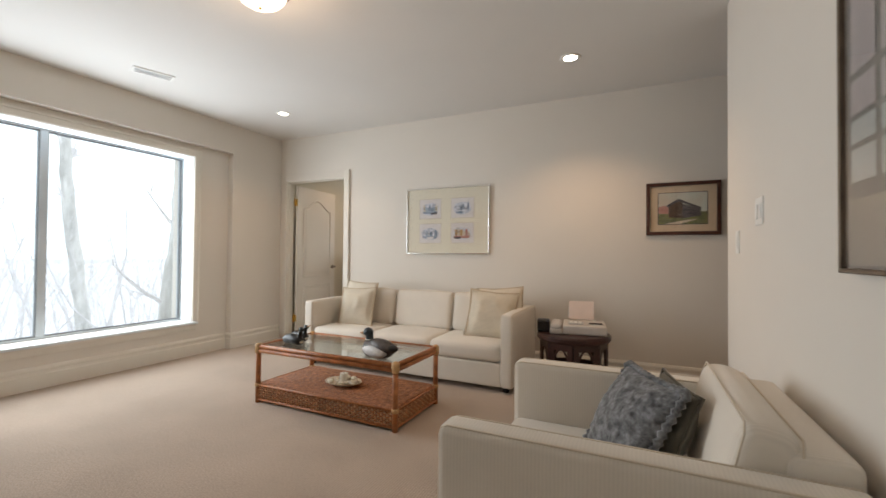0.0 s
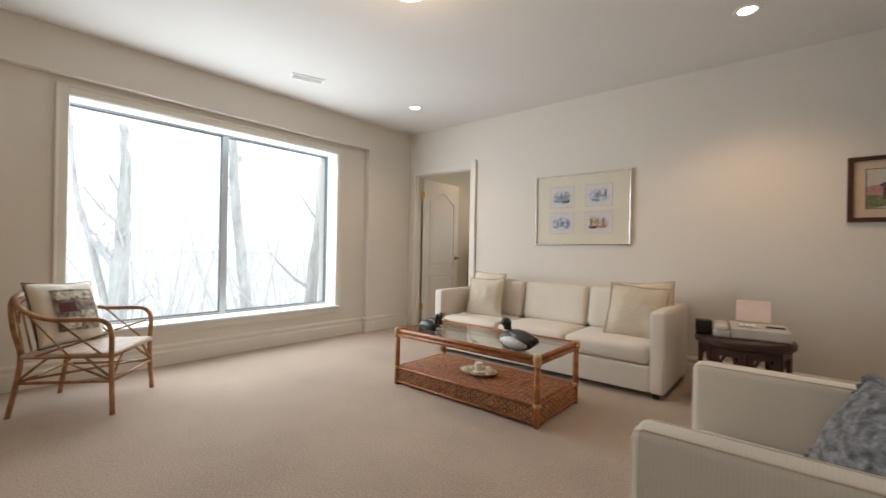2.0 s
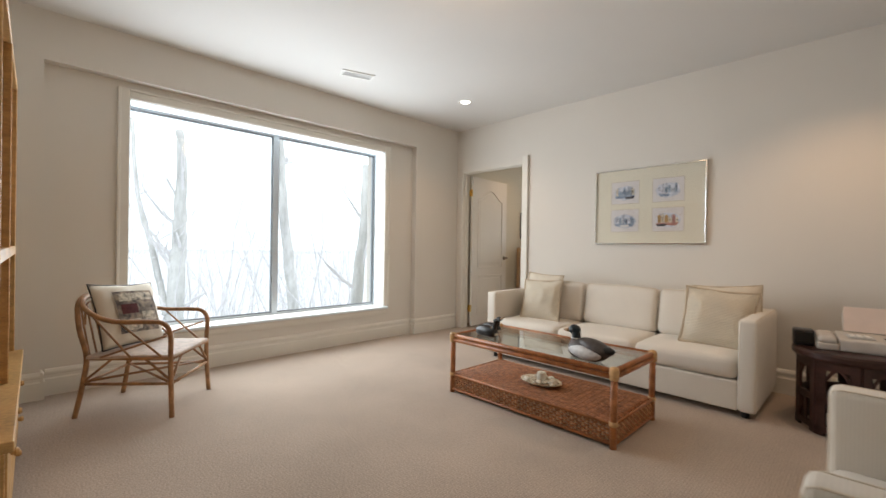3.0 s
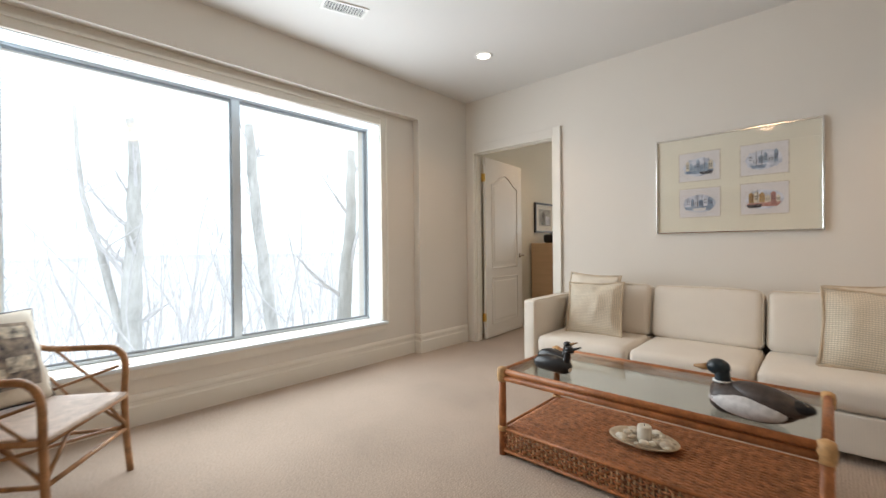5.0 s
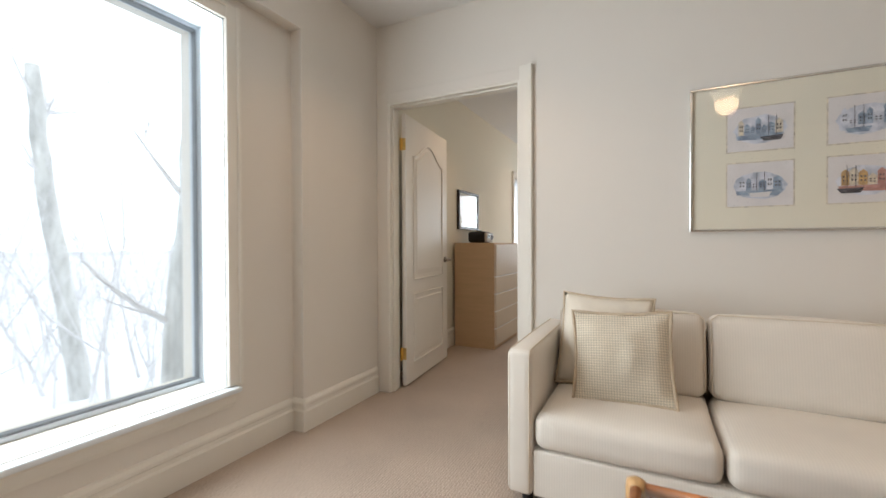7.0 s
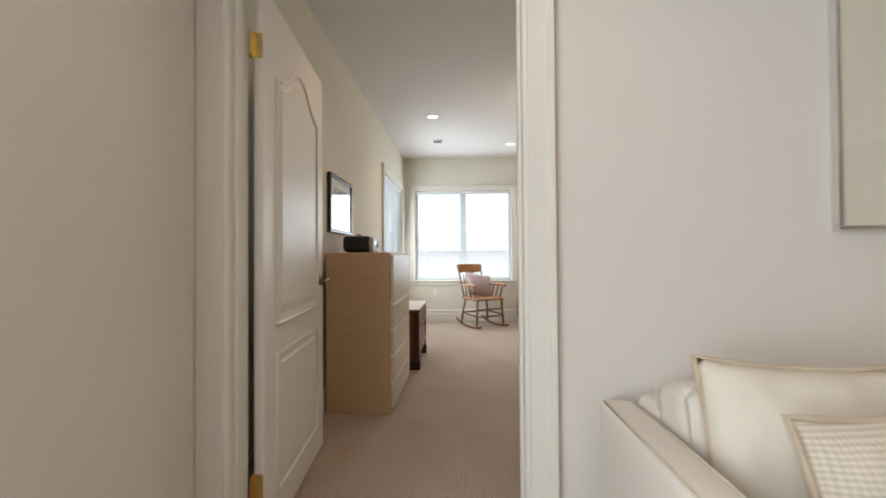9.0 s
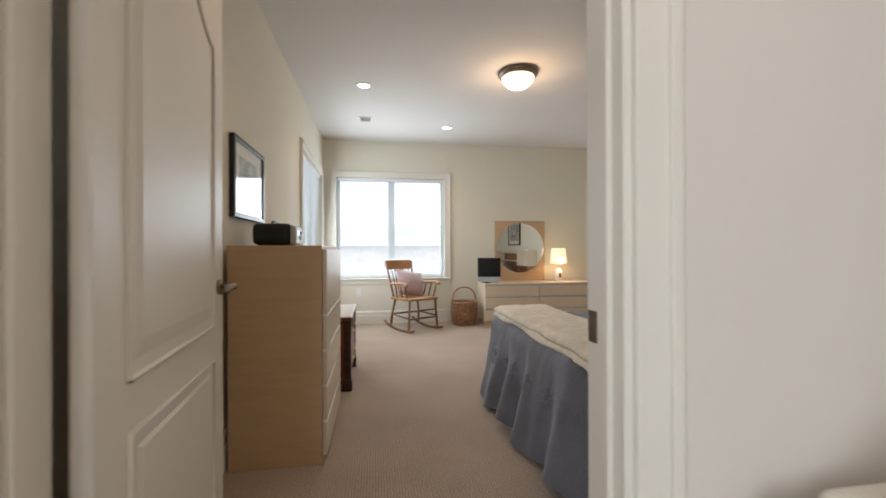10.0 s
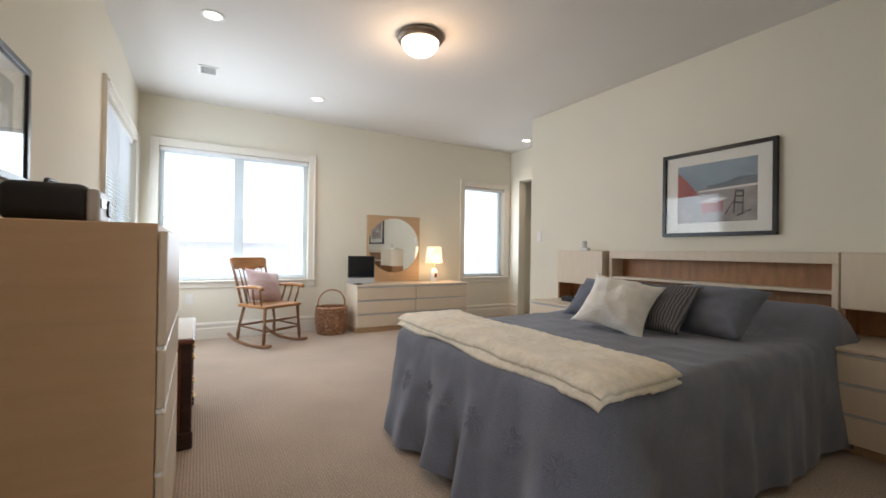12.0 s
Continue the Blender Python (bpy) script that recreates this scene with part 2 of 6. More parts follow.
def box(x0, x1, y0, y1, z0, z1, bevel=0.0, seg=2, m=None):
    return add_box(bmesh.new(), x0, x1, y0, y1, z0, z1, bevel, seg, m)


def add_tube(bm, pts, radii, sides=8, caps=True):
    """Round bar along a line of points; radii: one number or one per point."""
    pts = [Vector(p) for p in pts]
    if not hasattr(radii, "__len__"):
        radii = [radii] * len(pts)
    rings, up = [], None
    for i, p in enumerate(pts):
        d = (pts[min(i + 1, len(pts) - 1)] - pts[max(i - 1, 0)]).normalized()
        if up is None:
            up = d.orthogonal().normalized()
        up = (up - d * up.dot(d)).normalized()
        side = d.cross(up)
        rings.append([bm.verts.new(p + (up * math.cos(a) + side * math.sin(a)) * radii[i]) for a in (k * 2 * math.pi / sides for k in range(sides))])
    for a, b in zip(rings, rings[1:]):
        for k in range(sides):
            bm.faces.new((a[k], a[(k + 1) % sides], b[(k + 1) % sides], b[k]))
    if caps:
        bm.faces.new(rings[0][::-1])
        bm.faces.new(rings[-1])
    return bm


def tube(pts, radii, sides=8, caps=True):
    return add_tube(bmesh.new(), pts, radii, sides, caps)


def spline(pts, steps=6):
    """Smooth line through the points."""
    pts = [Vector(p) for p in pts]
    out = []
    for i in range(len(pts) - 1):
        p0, p1, p2, p3 = pts[max(i - 1, 0)], pts[i], pts[i + 1], pts[min(i + 2, len(pts) - 1)]
        for k in range(steps):
            t = k / steps
            out.append(0.5 * (2 * p1 + (p2 - p0) * t + (2 * p0 - 5 * p1 + 4 * p2 - p3) * t * t + (3 * p1 - p0 - 3 * p2 + p3) * t ** 3))
    return out + [pts[-1]]


def add_lathe(bm, profile, sides=24, cx=0.0, cy=0.0, z=0.0, sx=1.0, sy=1.0):
    rings = [[bm.verts.new((cx + r * sx * math.cos(a), cy + r * sy * math.sin(a), z + h)) for a in (k * 2 * math.pi / sides for k in range(sides))] for r, h in profile]
    for a, b in zip(rings, rings[1:]):
        for k in range(sides):
            bm.faces.new((a[k], a[(k + 1) % sides], b[(k + 1) % sides], b[k]))
    bm.faces.new(rings[0][::-1])
    bm.faces.new(rings[-1])
    return bm


def lathe(profile, sides=24, cx=0.0, cy=0.0, z=0.0, sx=1.0, sy=1.0):
    return add_lathe(bmesh.new(), profile, sides, cx, cy, z, sx, sy)


def softbox(x0, x1, y0, y1, z0, z1, r, crown=0.0, wobble=0.0, k=6):
    """Padded block with rounded edges and a slightly domed top and front."""
    h = Vector(((x1 - x0) / 2, (y1 - y0) / 2, (z1 - z0) / 2))
    c = Vector(((x0 + x1) / 2, (y0 + y1) / 2, (z0 + z1) / 2))
    r = min(r, *[v * 0.98 for v in h])

    def ticks(a):
        e = [-a, -a + r * 0.25, -a + r * 0.55, -a + r]
        return e + [(-a + r) + (2 * a - 2 * r) * j / k for j in range(1, k)] + [-v for v in e[::-1]]

    bm = bmesh.new()
    for ax in range(3):
        u, v = (ax + 1) % 3, (ax + 2) % 3
        for sgn in (-1, 1):
            grid = []
            for a in ticks(h[u]):
                row = []
                for b in ticks(h[v]):
                    q = Vector((0, 0, 0))
                    q[ax], q[u], q[v] = sgn * h[ax], a, b
                    inner = Vector([max(-(h[i] - r), min(h[i] - r, q[i])) for i in range(3)])
                    d = q - inner
                    p = inner + d.normalized() * r if d.length > 1e-6 else q
                    if crown:
                        fx, fy, fz = (1 - (p[i] / h[i]) ** 2 for i in range(3))
                        p = p + Vector((0, math.copysign(crown * 0.5, p.y) * fx * fz, math.copysign(crown, p.z) * fx * fy))
                    if wobble:
                        p = p + noise.noise_vector((p + c) * 5) * wobble
                    row.append(bm.verts.new(p + c))
                grid.append(row)
            for g, g2 in zip(grid, grid[1:]):
                for j in range(len(g) - 1):
                    bm.faces.new((g[j], g[j + 1], g2[j + 1], g2[j]) if sgn > 0 else (g[j], g2[j], g2[j + 1], g[j + 1]))
    bmesh.ops.remove_doubles(bm, verts=bm.verts, dist=0.0004)
    return bm


def pillow_mesh(w, h, d, n=18, flange=0.0, wrinkle=0.006, seed=0.0, m=None, waist=0.07):
    """Stuffed square pillow in the local XZ plane, standing on its lower edge at z 0, thickness along Y."""
    bm = bmesh.new()
    m = m or Matrix()
    sides = []
    for sgn in (-1, 1):
        grid = []
        for i in range(n + 1):
            row = []
            for j in range(n + 1):
                u, v = 2 * i / n - 1, 2 * j / n - 1
                pinch = 1 - waist * (1 - v * v) * abs(u) ** 2, 1 - waist * (1 - u * u) * abs(v) ** 2
                uu, vv = min(1, abs(u) / (1 - flange)), min(1, abs(v) / (1 - flange))
                t = d / 2 * ((1 - uu ** 2.4) * (1 - vv ** 2.4)) ** 0.55
                w3 = noise.noise((u * 3 + seed, v * 3, sgn * 2.0)) * wrinkle * 2 + noise.noise((u * 8 + seed, v * 8, sgn)) * wrinkle
                y = sgn * (t + (w3 if t > 0.004 else 0.0) * min(1, t / 0.03)) + noise.noise((u * 2 + seed, v * 2, 5)) * wrinkle
                if flange and t < 0.003:
                    y += sgn * 0.002
                row.append(bm.verts.new(m @ Vector((u * w / 2 * pinch[0], y, h / 2 + v * h / 2 * pinch[1]))))
            grid.append(row)
        for g, g2 in zip(grid, grid[1:]):
            for j in range(n):
                bm.faces.new((g[j], g[j + 1], g2[j + 1], g2[j]))
        sides.append(grid)
    a, b = sides
    edge = [(i, 0) for i in range(n)] + [(n, j) for j in range(n)] + [(n - i, n) for i in range(n)] + [(0, n - j) for j in range(n)]
    for (i, j), (k, q) in zip(edge, edge[1:] + edge[:1]):
        bm.faces.new((a[i][j], a[k][q], b[k][q], b[i][j]))
    bmesh.ops.remove_doubles(bm, verts=bm.verts, dist=0.0005)
    return bm


def pillow_rim(w, h, m=None, r=0.006, y=0.0, k=10, twist=0.0):
    """Cord or fringe round a pillow's edge."""
    pts = []
    for s in range(4):
        for i in range(k):
            t = 2 * i / k - 1
            u, v = ((t, -1), (1, t), (-t, 1), (-1, -t))[s]
            q = 1 - 0.07 * (1 - v * v) * abs(u) ** 2, 1 - 0.07 * (1 - u * u) * abs(v) ** 2
            pts.append((m or Matrix()) @ Vector((u * w / 2 * q[0], y, h / 2 + v * h / 2 * q[1])))
    pts += pts[:1]
    return tube(pts, [r * (1 + twist * (1 if i % 2 else -1)) for i in range(len(pts))], 6)


def wall_mesh(axis, c0, c1, a0, a1, z0, z1, holes=()):
    """Wall slab whose thickness c0..c1 lies along axis 'x' or 'y', with openings (a0, a1, z0, z1) cut through it."""
    bm = bmesh.new()
    xs = sorted({a0, a1, *[v for h in holes for v in h[:2]]})
    zs = sorted({z0, z1, *[v for h in holes for v in h[2:]]})

    def solid(i, j):
        if not (0 <= i < len(xs) - 1 and 0 <= j < len(zs) - 1):
            return False
        a, z = (xs[i] + xs[i + 1]) / 2, (zs[j] + zs[j + 1]) / 2
        return not any(h[0] < a < h[1] and h[2] < z < h[3] for h in holes)

    def quad(*ps):
        bm.faces.new([bm.verts.new((c, a, z) if axis == "x" else (a, c, z)) for c, a, z in ps])

    for i in range(len(xs) - 1):
        for j in range(len(zs) - 1):
            if not solid(i, j):
                continue
            p, q, s, t = xs[i], xs[i + 1], zs[j], zs[j + 1]
            for c in (c0, c1):
                quad((c, p, s), (c, q, s), (c, q, t), (c, p, t))
            if not solid(i - 1, j):
                quad((c0, p, s), (c1, p, s), (c1, p, t), (c0, p, t))
            if not solid(i + 1, j):
                quad((c0, q, s), (c1, q, s), (c1, q, t), (c0, q, t))
            if not solid(i, j - 1):
                quad((c0, p, s), (c0, q, s), (c1, q, s), (c1, p, s))
            if not solid(i, j + 1):
                quad((c0, p, t), (c0, q, t), (c1, q, t), (c1, p, t))
    bmesh.ops.remove_doubles(bm, verts=bm.verts, dist=0.0001)
    return bm


def strip(bm, profile, p0, p1, out):
    """Moulding: profile points (out from the wall, up) swept straight from p0 to p1; out is the way off the wall."""
    p0, p1, out = Vector(p0), Vector(p1), Vector(out)
    a = [bm.verts.new(p0 + out * d + Vector((0, 0, h))) for d, h in profile]
    b = [bm.verts.new(p1 + out * d + Vector((0, 0, h))) for d, h in profile]
    k = len(profile)
    for i in range(k):
        bm.faces.new((a[i], a[(i + 1) % k], b[(i + 1) % k], b[i]))
    bm.faces.new(a[::-1])
    bm.faces.new(b)


BASE = [(0, 0), (0.022, 0), (0.022, 0.115), (0.015, 0.125), (0.015, 0.145), (0.019, 0.150), (0.019, 0.165), (0.010, 0.180), (0, 0.185)]


def baseboard(p0, p1, out):
    bm = bmesh.new()
    strip(bm, BASE, p0, p1, out)
    return structure("baseboard", bm, M_TRIM, "white painted stepped baseboard along the wall")


def casing_frame(parent, place, w, h, mat, width=0.085, sill=False):
    """Moulded casing round an opening w x h, built in local X (along) and Z (up), proud towards -Y; place: 4x4 pose."""
    def bar(name, x0, x1, z0, z1, upright):
        bm = box(x0, x1, -0.018, 0, z0, z1, 0.003, 1, place)
        if upright:
            left = (x0 + x1) / 2 < 0
            e = x0 if left else x1
            add_box(bm, min(e, e + (0.02 if left else -0.02)), max(e, e + (0.02 if left else -0.02)), -0.028, -0.018, z0, z1, 0.003, 1, place)
        else:
            add_box(bm, x0, x1, -0.028, -0.018, z1 - 0.02, z1, 0.003, 1, place)
        part(name, bm, mat, parent)
    a = w / 2
    low = -width if sill else 0
    bar("side_casing", -a - width, -a, low if sill else 0, h + width, True)
    bar("side_casing", a, a + width, low if sill else 0, h + width, True)
    bar("head_casing", -a, a, h, h + width, False)
    if sill:
        bar("apron", -a, a, -width, 0, False)

# ---------- large structure ----------
W, WB = 4.86, 4.965         # wall between the rooms: living face and bedroom face
PX = -3.475                 # face of the piers and the bulkhead round the window recess
CZ = 2.64                   # ceiling height
structure("floor", box(-4.1, 3.0, -0.1, 10.6, -0.12, 0), M_CARPET, "beige ribbed loop-pile carpet wall to wall")
structure("ceiling", box(-4.1, 3.0, -0.1, 10.6, CZ, CZ + 0.1), M_CEIL, "smooth off-white painted ceiling")
HOLE = (1.28, 3.70, 0.372, 2.178)
structure("wall_west_living", wall_mesh("x", -3.90, -3.555, 0.15, W, 0, CZ, [HOLE]), M_WALL, "cream painted wall round the picture window")
structure("wall_west_pier_south", box(-3.555, PX, 0.15, 0.80, 0, CZ), M_WALL, "cream painted pier beside the window recess")
structure("wall_west_pier_north", box(-3.555, PX, 4.125, W, 0, CZ), M_WALL, "cream painted pier between window recess and doorway")
structure("wall_west_bulkhead", box(-3.555, PX, 0.80, 4.125, 2.305, CZ), M_WALL, "cream painted bulkhead over the window recess")
structure("wall_between", wall_mesh("y", W, WB, PX, 2.6, 0, CZ, [(-3.385, -2.405, 0, 2.085)]), M_WALL, "cream painted wall with a doorway to the bedroom")
structure("wall_partition", wall_mesh("x", 1.36, 1.50, 0.15, 3.72, 0, CZ), M_WALL, "cream painted partition wall with a free end")
structure("wall_south", wall_mesh("y", 0.0, 0.15, -3.9, 2.6, 0, CZ), M_WALL, "plain cream painted wall")
structure("wall_hall", wall_mesh("x", 2.6, 2.75, 0.0, WB, 0, CZ), M_WALL, "plain cream painted hall wall")
structure("wall_west_bedroom", wall_mesh("x", -3.74, -3.58, WB, 10.48, 0, CZ, [(8.57, 10.12, 0.655, 2.09)]), M_BWALL, "pale yellow painted bedroom wall")
structure("wall_north", wall_mesh("y", 10.327, 10.48, -3.58, 2.6, 0, CZ, [(-3.395, -1.835, 0.655, 2.11), (0.50, 1.265, 0.63, 2.03)]), M_BWALL, "pale yellow painted wall with two windows")
structure("wall_headboard", wall_mesh("x", 0.475, 0.62, WB, 8.80, 0, CZ), M_BWALL, "pale yellow painted wall behind the bed")
structure("wall_alcove", wall_mesh("x", 1.39, 1.53, WB, 10.327, 0, CZ, [(8.9, 10.10, 0, 2.16)]), M_BWALL, "pale yellow alcove wall with an open doorway")
structure("wall_bedroom_lining", wall_mesh("y", WB, WB + 0.012, -3.58, 0.475, 0, CZ, [(-3.385, -2.405, 0, 2.085)]), M_BWALL, "pale yellow bedroom side of the doorway wall")
structure("wall_passage", wall_mesh("x", 2.45, 2.6, WB, 10.327, 0, CZ), M_BWALL, "plain pale yellow passage wall")

for a, b, o in (((-3.555, 0.822, 0), (-3.555, 4.103, 0), (1, 0, 0)), ((PX, 0.15, 0), (PX, 0.802, 0), (1, 0, 0)), ((PX, 4.125, 0), (PX, W - 0.022, 0), (1, 0, 0)),
                ((-3.555, 0.80, 0), (PX + 0.022, 0.80, 0), (0, 1, 0)), ((-3.555, 4.125, 0), (PX + 0.022, 4.125, 0), (0, -1, 0)),
                ((-2.32, W, 0), (2.6, W, 0), (0, -1, 0)), ((1.36, 0.15, 0), (1.36, 3.742, 0), (-1, 0, 0)), ((1.338, 3.72, 0), (1.5, 3.72, 0), (0, 1, 0)),
                ((-3.58, 5.1, 0), (-3.58, 10.327, 0), (1, 0, 0)), ((-3.558, 10.327, 0), (1.37, 10.327, 0), (0, -1, 0)),
                ((0.475, 5.05, 0), (0.475, 8.822, 0), (-1, 0, 0)), ((0.453, 8.80, 0), (0.62, 8.80, 0), (0, 1, 0)),
                ((1.39, 10.12, 0), (1.39, 10.305, 0), (-1, 0, 0)), ((-2.32, WB + 0.012, 0), (0.453, WB + 0.012, 0), (0, 1, 0))):
    baseboard(a, b, o)

# picture window
FXI = -3.735                # room side of the window frame
win = tagged(new("window_1"), "large two-light picture window in a deep white reveal", kind="structure")
wy, wh, wz = (HOLE[0] + HOLE[1]) / 2, HOLE[3] - HOLE[2], HOLE[2]
ww = HOLE[1] - HOLE[0]
pl = Matrix.Translation((-3.555, wy, wz)) @ Matrix.Rotation(radians(90), 4, "Z")
casing_frame(win, pl, ww, wh, M_TRIM, 0.075)
part("window_sill", box(FXI, -3.505, HOLE[0] - 0.05, HOLE[1] + 0.05, wz - 0.03, wz - 0.004, 0.008, 3), M_WTRIM, win)
bm = bmesh.new()
strip(bm, [(0, 0), (0.014, 0), (0.02, 0.02), (0.02, 0.05), (0.03, 0.065), (0, 0.065)], (-3.555, HOLE[0] - 0.035, wz - 0.097), (-3.555, HOLE[1] + 0.035, wz - 0.097), (1, 0, 0))
part("apron", bm, M_TRIM, win)
rv = 0.006
bm = bmesh.new()
add_box(bm, FXI, -3.556, HOLE[0], HOLE[0] + rv, wz, HOLE[3])
add_box(bm, FXI, -3.556, HOLE[1] - rv, HOLE[1], wz, HOLE[3])
add_box(bm, FXI, -3.556, HOLE[0], HOLE[1], HOLE[3] - rv, HOLE[3])
part("reveal_lining", bm, M_WTRIM, win, "bright white painted reveal")
for y0, y1, z0, z1 in ((HOLE[0], HOLE[1], wz, wz + 0.020), (HOLE[0], HOLE[1], HOLE[3] - 0.020, HOLE[3]), (HOLE[0], HOLE[0] + 0.016, wz + 0.020, HOLE[3] - 0.020),
                       (HOLE[1] - 0.016, HOLE[1], wz + 0.020, HOLE[3] - 0.020), (2.467, 2.523, wz + 0.020, HOLE[3] - 0.020)):
    part("window_frame", box(FXI - 0.07, FXI, y0, y1, z0, z1, 0.004, 1), M_WFRAME, win)
bm = bmesh.new()
for y0, y1, z0, z1 in ((HOLE[0] + .020, HOLE[1] - .020, wz + 0.020, wz + 0.030), (HOLE[0] + .020, HOLE[1] - .020, HOLE[3] - 0.030, HOLE[3] - .020), (HOLE[1] - 0.022, HOLE[1] - .016, wz + .030, HOLE[3] - .030),
                       (2.462, 2.467, wz + .030, HOLE[3] - .030), (2.523, 2.528, wz + .030, HOLE[3] - .030)):
    add_box(bm, FXI - 0.04, FXI - 0.008, y0, y1, z0, z1)
part("glazing_gasket", bm, M_GASKET, win, "thin dark grey glazing gasket")
for y0, y1 in ((HOLE[0] + 0.01, 2.475), (2.515, HOLE[1] - 0.01)):
    p = part("pane", box(FXI - 0.038, FXI - 0.032, y0, y1, wz + 0.018, HOLE[3] - 0.018), M_PANE, win)
    p.visible_shadow = False


def blind_window(name, pl, w, h, mullion, label, slat_gap=0.027):
    """Casement window with moulded casing, panes and a lowered slatted blind; local X along, Z up, room towards -Y."""
    win = tagged(new(name), label, kind="structure")
    casing_frame(win, pl, w, h, M_TRIM, 0.085, True)
    a = w / 2
    part("window_sill", box(-a - 0.1, a + 0.1, -0.045, 0.0, -0.022, -0.002, 0.006, 2, pl), M_TRIM, win)
    for x0, x1, z0, z1 in ((-a, a, 0, 0.045), (-a, a, h - 0.045, h), (-a, -a + 0.045, 0.045, h - 0.045), (a - 0.045, a, 0.045, h - 0.045)) + (((-0.05, 0.05, 0.045, h - 0.045),) if mullion else ()):
        part("window_frame", box(x0, x1, 0.08, 0.14, z0, z1, 0.004, 1, pl), M_WTRIM, win)
    for x0, x1 in (((-a + 0.04, -0.045), (0.045, a - 0.04)) if mullion else ((-a + 0.04, a - 0.04),)):
        p = part("pane", box(x0, x1, 0.107, 0.113, 0.04, h - 0.04, 0, 1, pl), M_PANE, win)
        p.visible_shadow = False
    part("blind_headrail", box(-a + 0.008, a - 0.008, 0.015, 0.055, h - 0.045, h - 0.004, 0.004, 1, pl), M_BLIND, win)
    bm = bmesh.new()
    z = 0.03
    tilt = Matrix.Rotation(radians(2), 4, "X")
    while z < h - 0.06:
        add_box(bm, -a + 0.012, a - 0.012, -0.0115, 0.0115, -0.0004, 0.0004, 0, 1, pl @ Matrix.Translation((0, 0.035, z)) @ tilt)
        z += slat_gap
    part("blind_slats", bm, M_BLIND, win, "fine white horizontal blind slats")
    part("blind_rail", box(-a + 0.012, a - 0.012, 0.022, 0.048, 0.008, 0.022, 0.003, 1, pl), M_BLIND, win)
    bm = bmesh.new()
    for x in (-a * 0.7, 0.0, a * 0.7):
        add_tube(bm, [pl @ Vector((x, 0.022, 0.02)), pl @ Vector((x, 0.022, h - 0.04))], 0.0012, 4)
    part("blind_cord", bm, M_BLIND, win)
    return win


blind_window("window_2", Matrix.Translation((-2.615, 10.327, 0.655)), 1.56, 1.455, True, "white two-light window with a lowered slatted blind")
blind_window("window_3", Matrix.Translation((0.8825, 10.327, 0.63)), 0.765, 1.40, False, "narrow white window with a lowered slatted blind")
blind_window("window_4", Matrix.Translation((-3.58, 9.345, 0.655)) @ Matrix.Rotation(radians(90), 4, "Z"), 1.55, 1.435, True, "white side window with a lowered slatted blind")

# doorway and the open door
dw = tagged(new("doorway"), "white moulded casing and jambs round the open doorway", kind="structure")
L, R, HT = -3.385, -2.405, 2.085
for nm, x0, x1, z0, z1 in (("jamb", L, L + 0.02, 0, HT), ("jamb", R - 0.02, R, 0, HT), ("head_jamb", L + 0.02, R - 0.02, HT - 0.02, HT)):
    part(nm, box(x0, x1, W - 0.004, WB + 0.016, z0, z1, 0.002, 1), M_TRIM, dw)
for nm, x0, x1, z0, z1 in (("door_stop", L + 0.02, L + 0.031, 0, HT - 0.02), ("door_stop", R - 0.031, R - 0.02, 0, HT - 0.02), ("door_stop", L + 0.031, R - 0.031, HT - 0.031, HT - 0.02)):
    part(nm, box(x0, x1, W + 0.03, W + 0.06, z0, z1, 0.002, 1), M_TRIM, dw)
for y0, y1, d in ((W, W - 0.02, -1), (WB + 0.012, WB + 0.032, 1)):
    ya, yb = min(y0, y1), max(y0, y1)
    part("side_casing", add_box(box(R - 0.006, R + 0.075, ya, yb, 0, HT + 0.075, 0.004, 2), R + 0.053, R + 0.075, min(y0 + d * 0.02, y0 + d * 0.03), max(y0 + d * 0.02, y0 + d * 0.03), 0, HT + 0.075, 0.003, 2), M_TRIM, dw)
    yl, yh = sorted((y0, y0 + d * 0.008))
    part("side_casing", box(PX + 0.003 if d < 0 else L - 0.09, L + 0.006, yl, yh, 0, HT + 0.07, 0.002, 1), M_WALL if d < 0 else M_TRIM, dw)
    part("head_casing", box(L + 0.006, R - 0.006, yl, yh, HT - 0.006, HT + 0.07, 0.002, 1), M_WALL if d < 0 else M_TRIM, dw)
part("strike_plate", add_box(box(R - 0.0225, R - 0.0195, 4.944, 4.974, 0.880, 0.942, 0.001, 1), R - 0.024, R - 0.0225, 4.953, 4.965, 0.893, 0.927, 0.0005, 1), M_NICKEL, dw, "worn nickel strike plate")

door = tagged(new("door_1"), "open white two-panel door with an arched upper panel", kind="structure")
# the leaf stands almost flat against the bedroom's left wall
door.matrix_world = pose(-3.358, WB + 0.040, 0, 0, 0, 95.5)
DWID, DH, DT = 0.87, 2.045, 0.035
part("leaf", box(0.0, DWID, -DT, 0.0, 0.012, DH, 0.003, 1), M_DOOR, door)


def panel_outline(x0, x1, z0, z1, arch):
    pts = [(x0, z0), (x1, z0), (x1, z1)]
    if arch:
        for i in range(1, 16):
            t = i / 16
            s = 0.5 - 0.5 * math.cos(2 * math.pi * t)
            pts.append((x1 + (x0 - x1) * t, z1 + arch * s))
    return pts + [(x0, z1)]


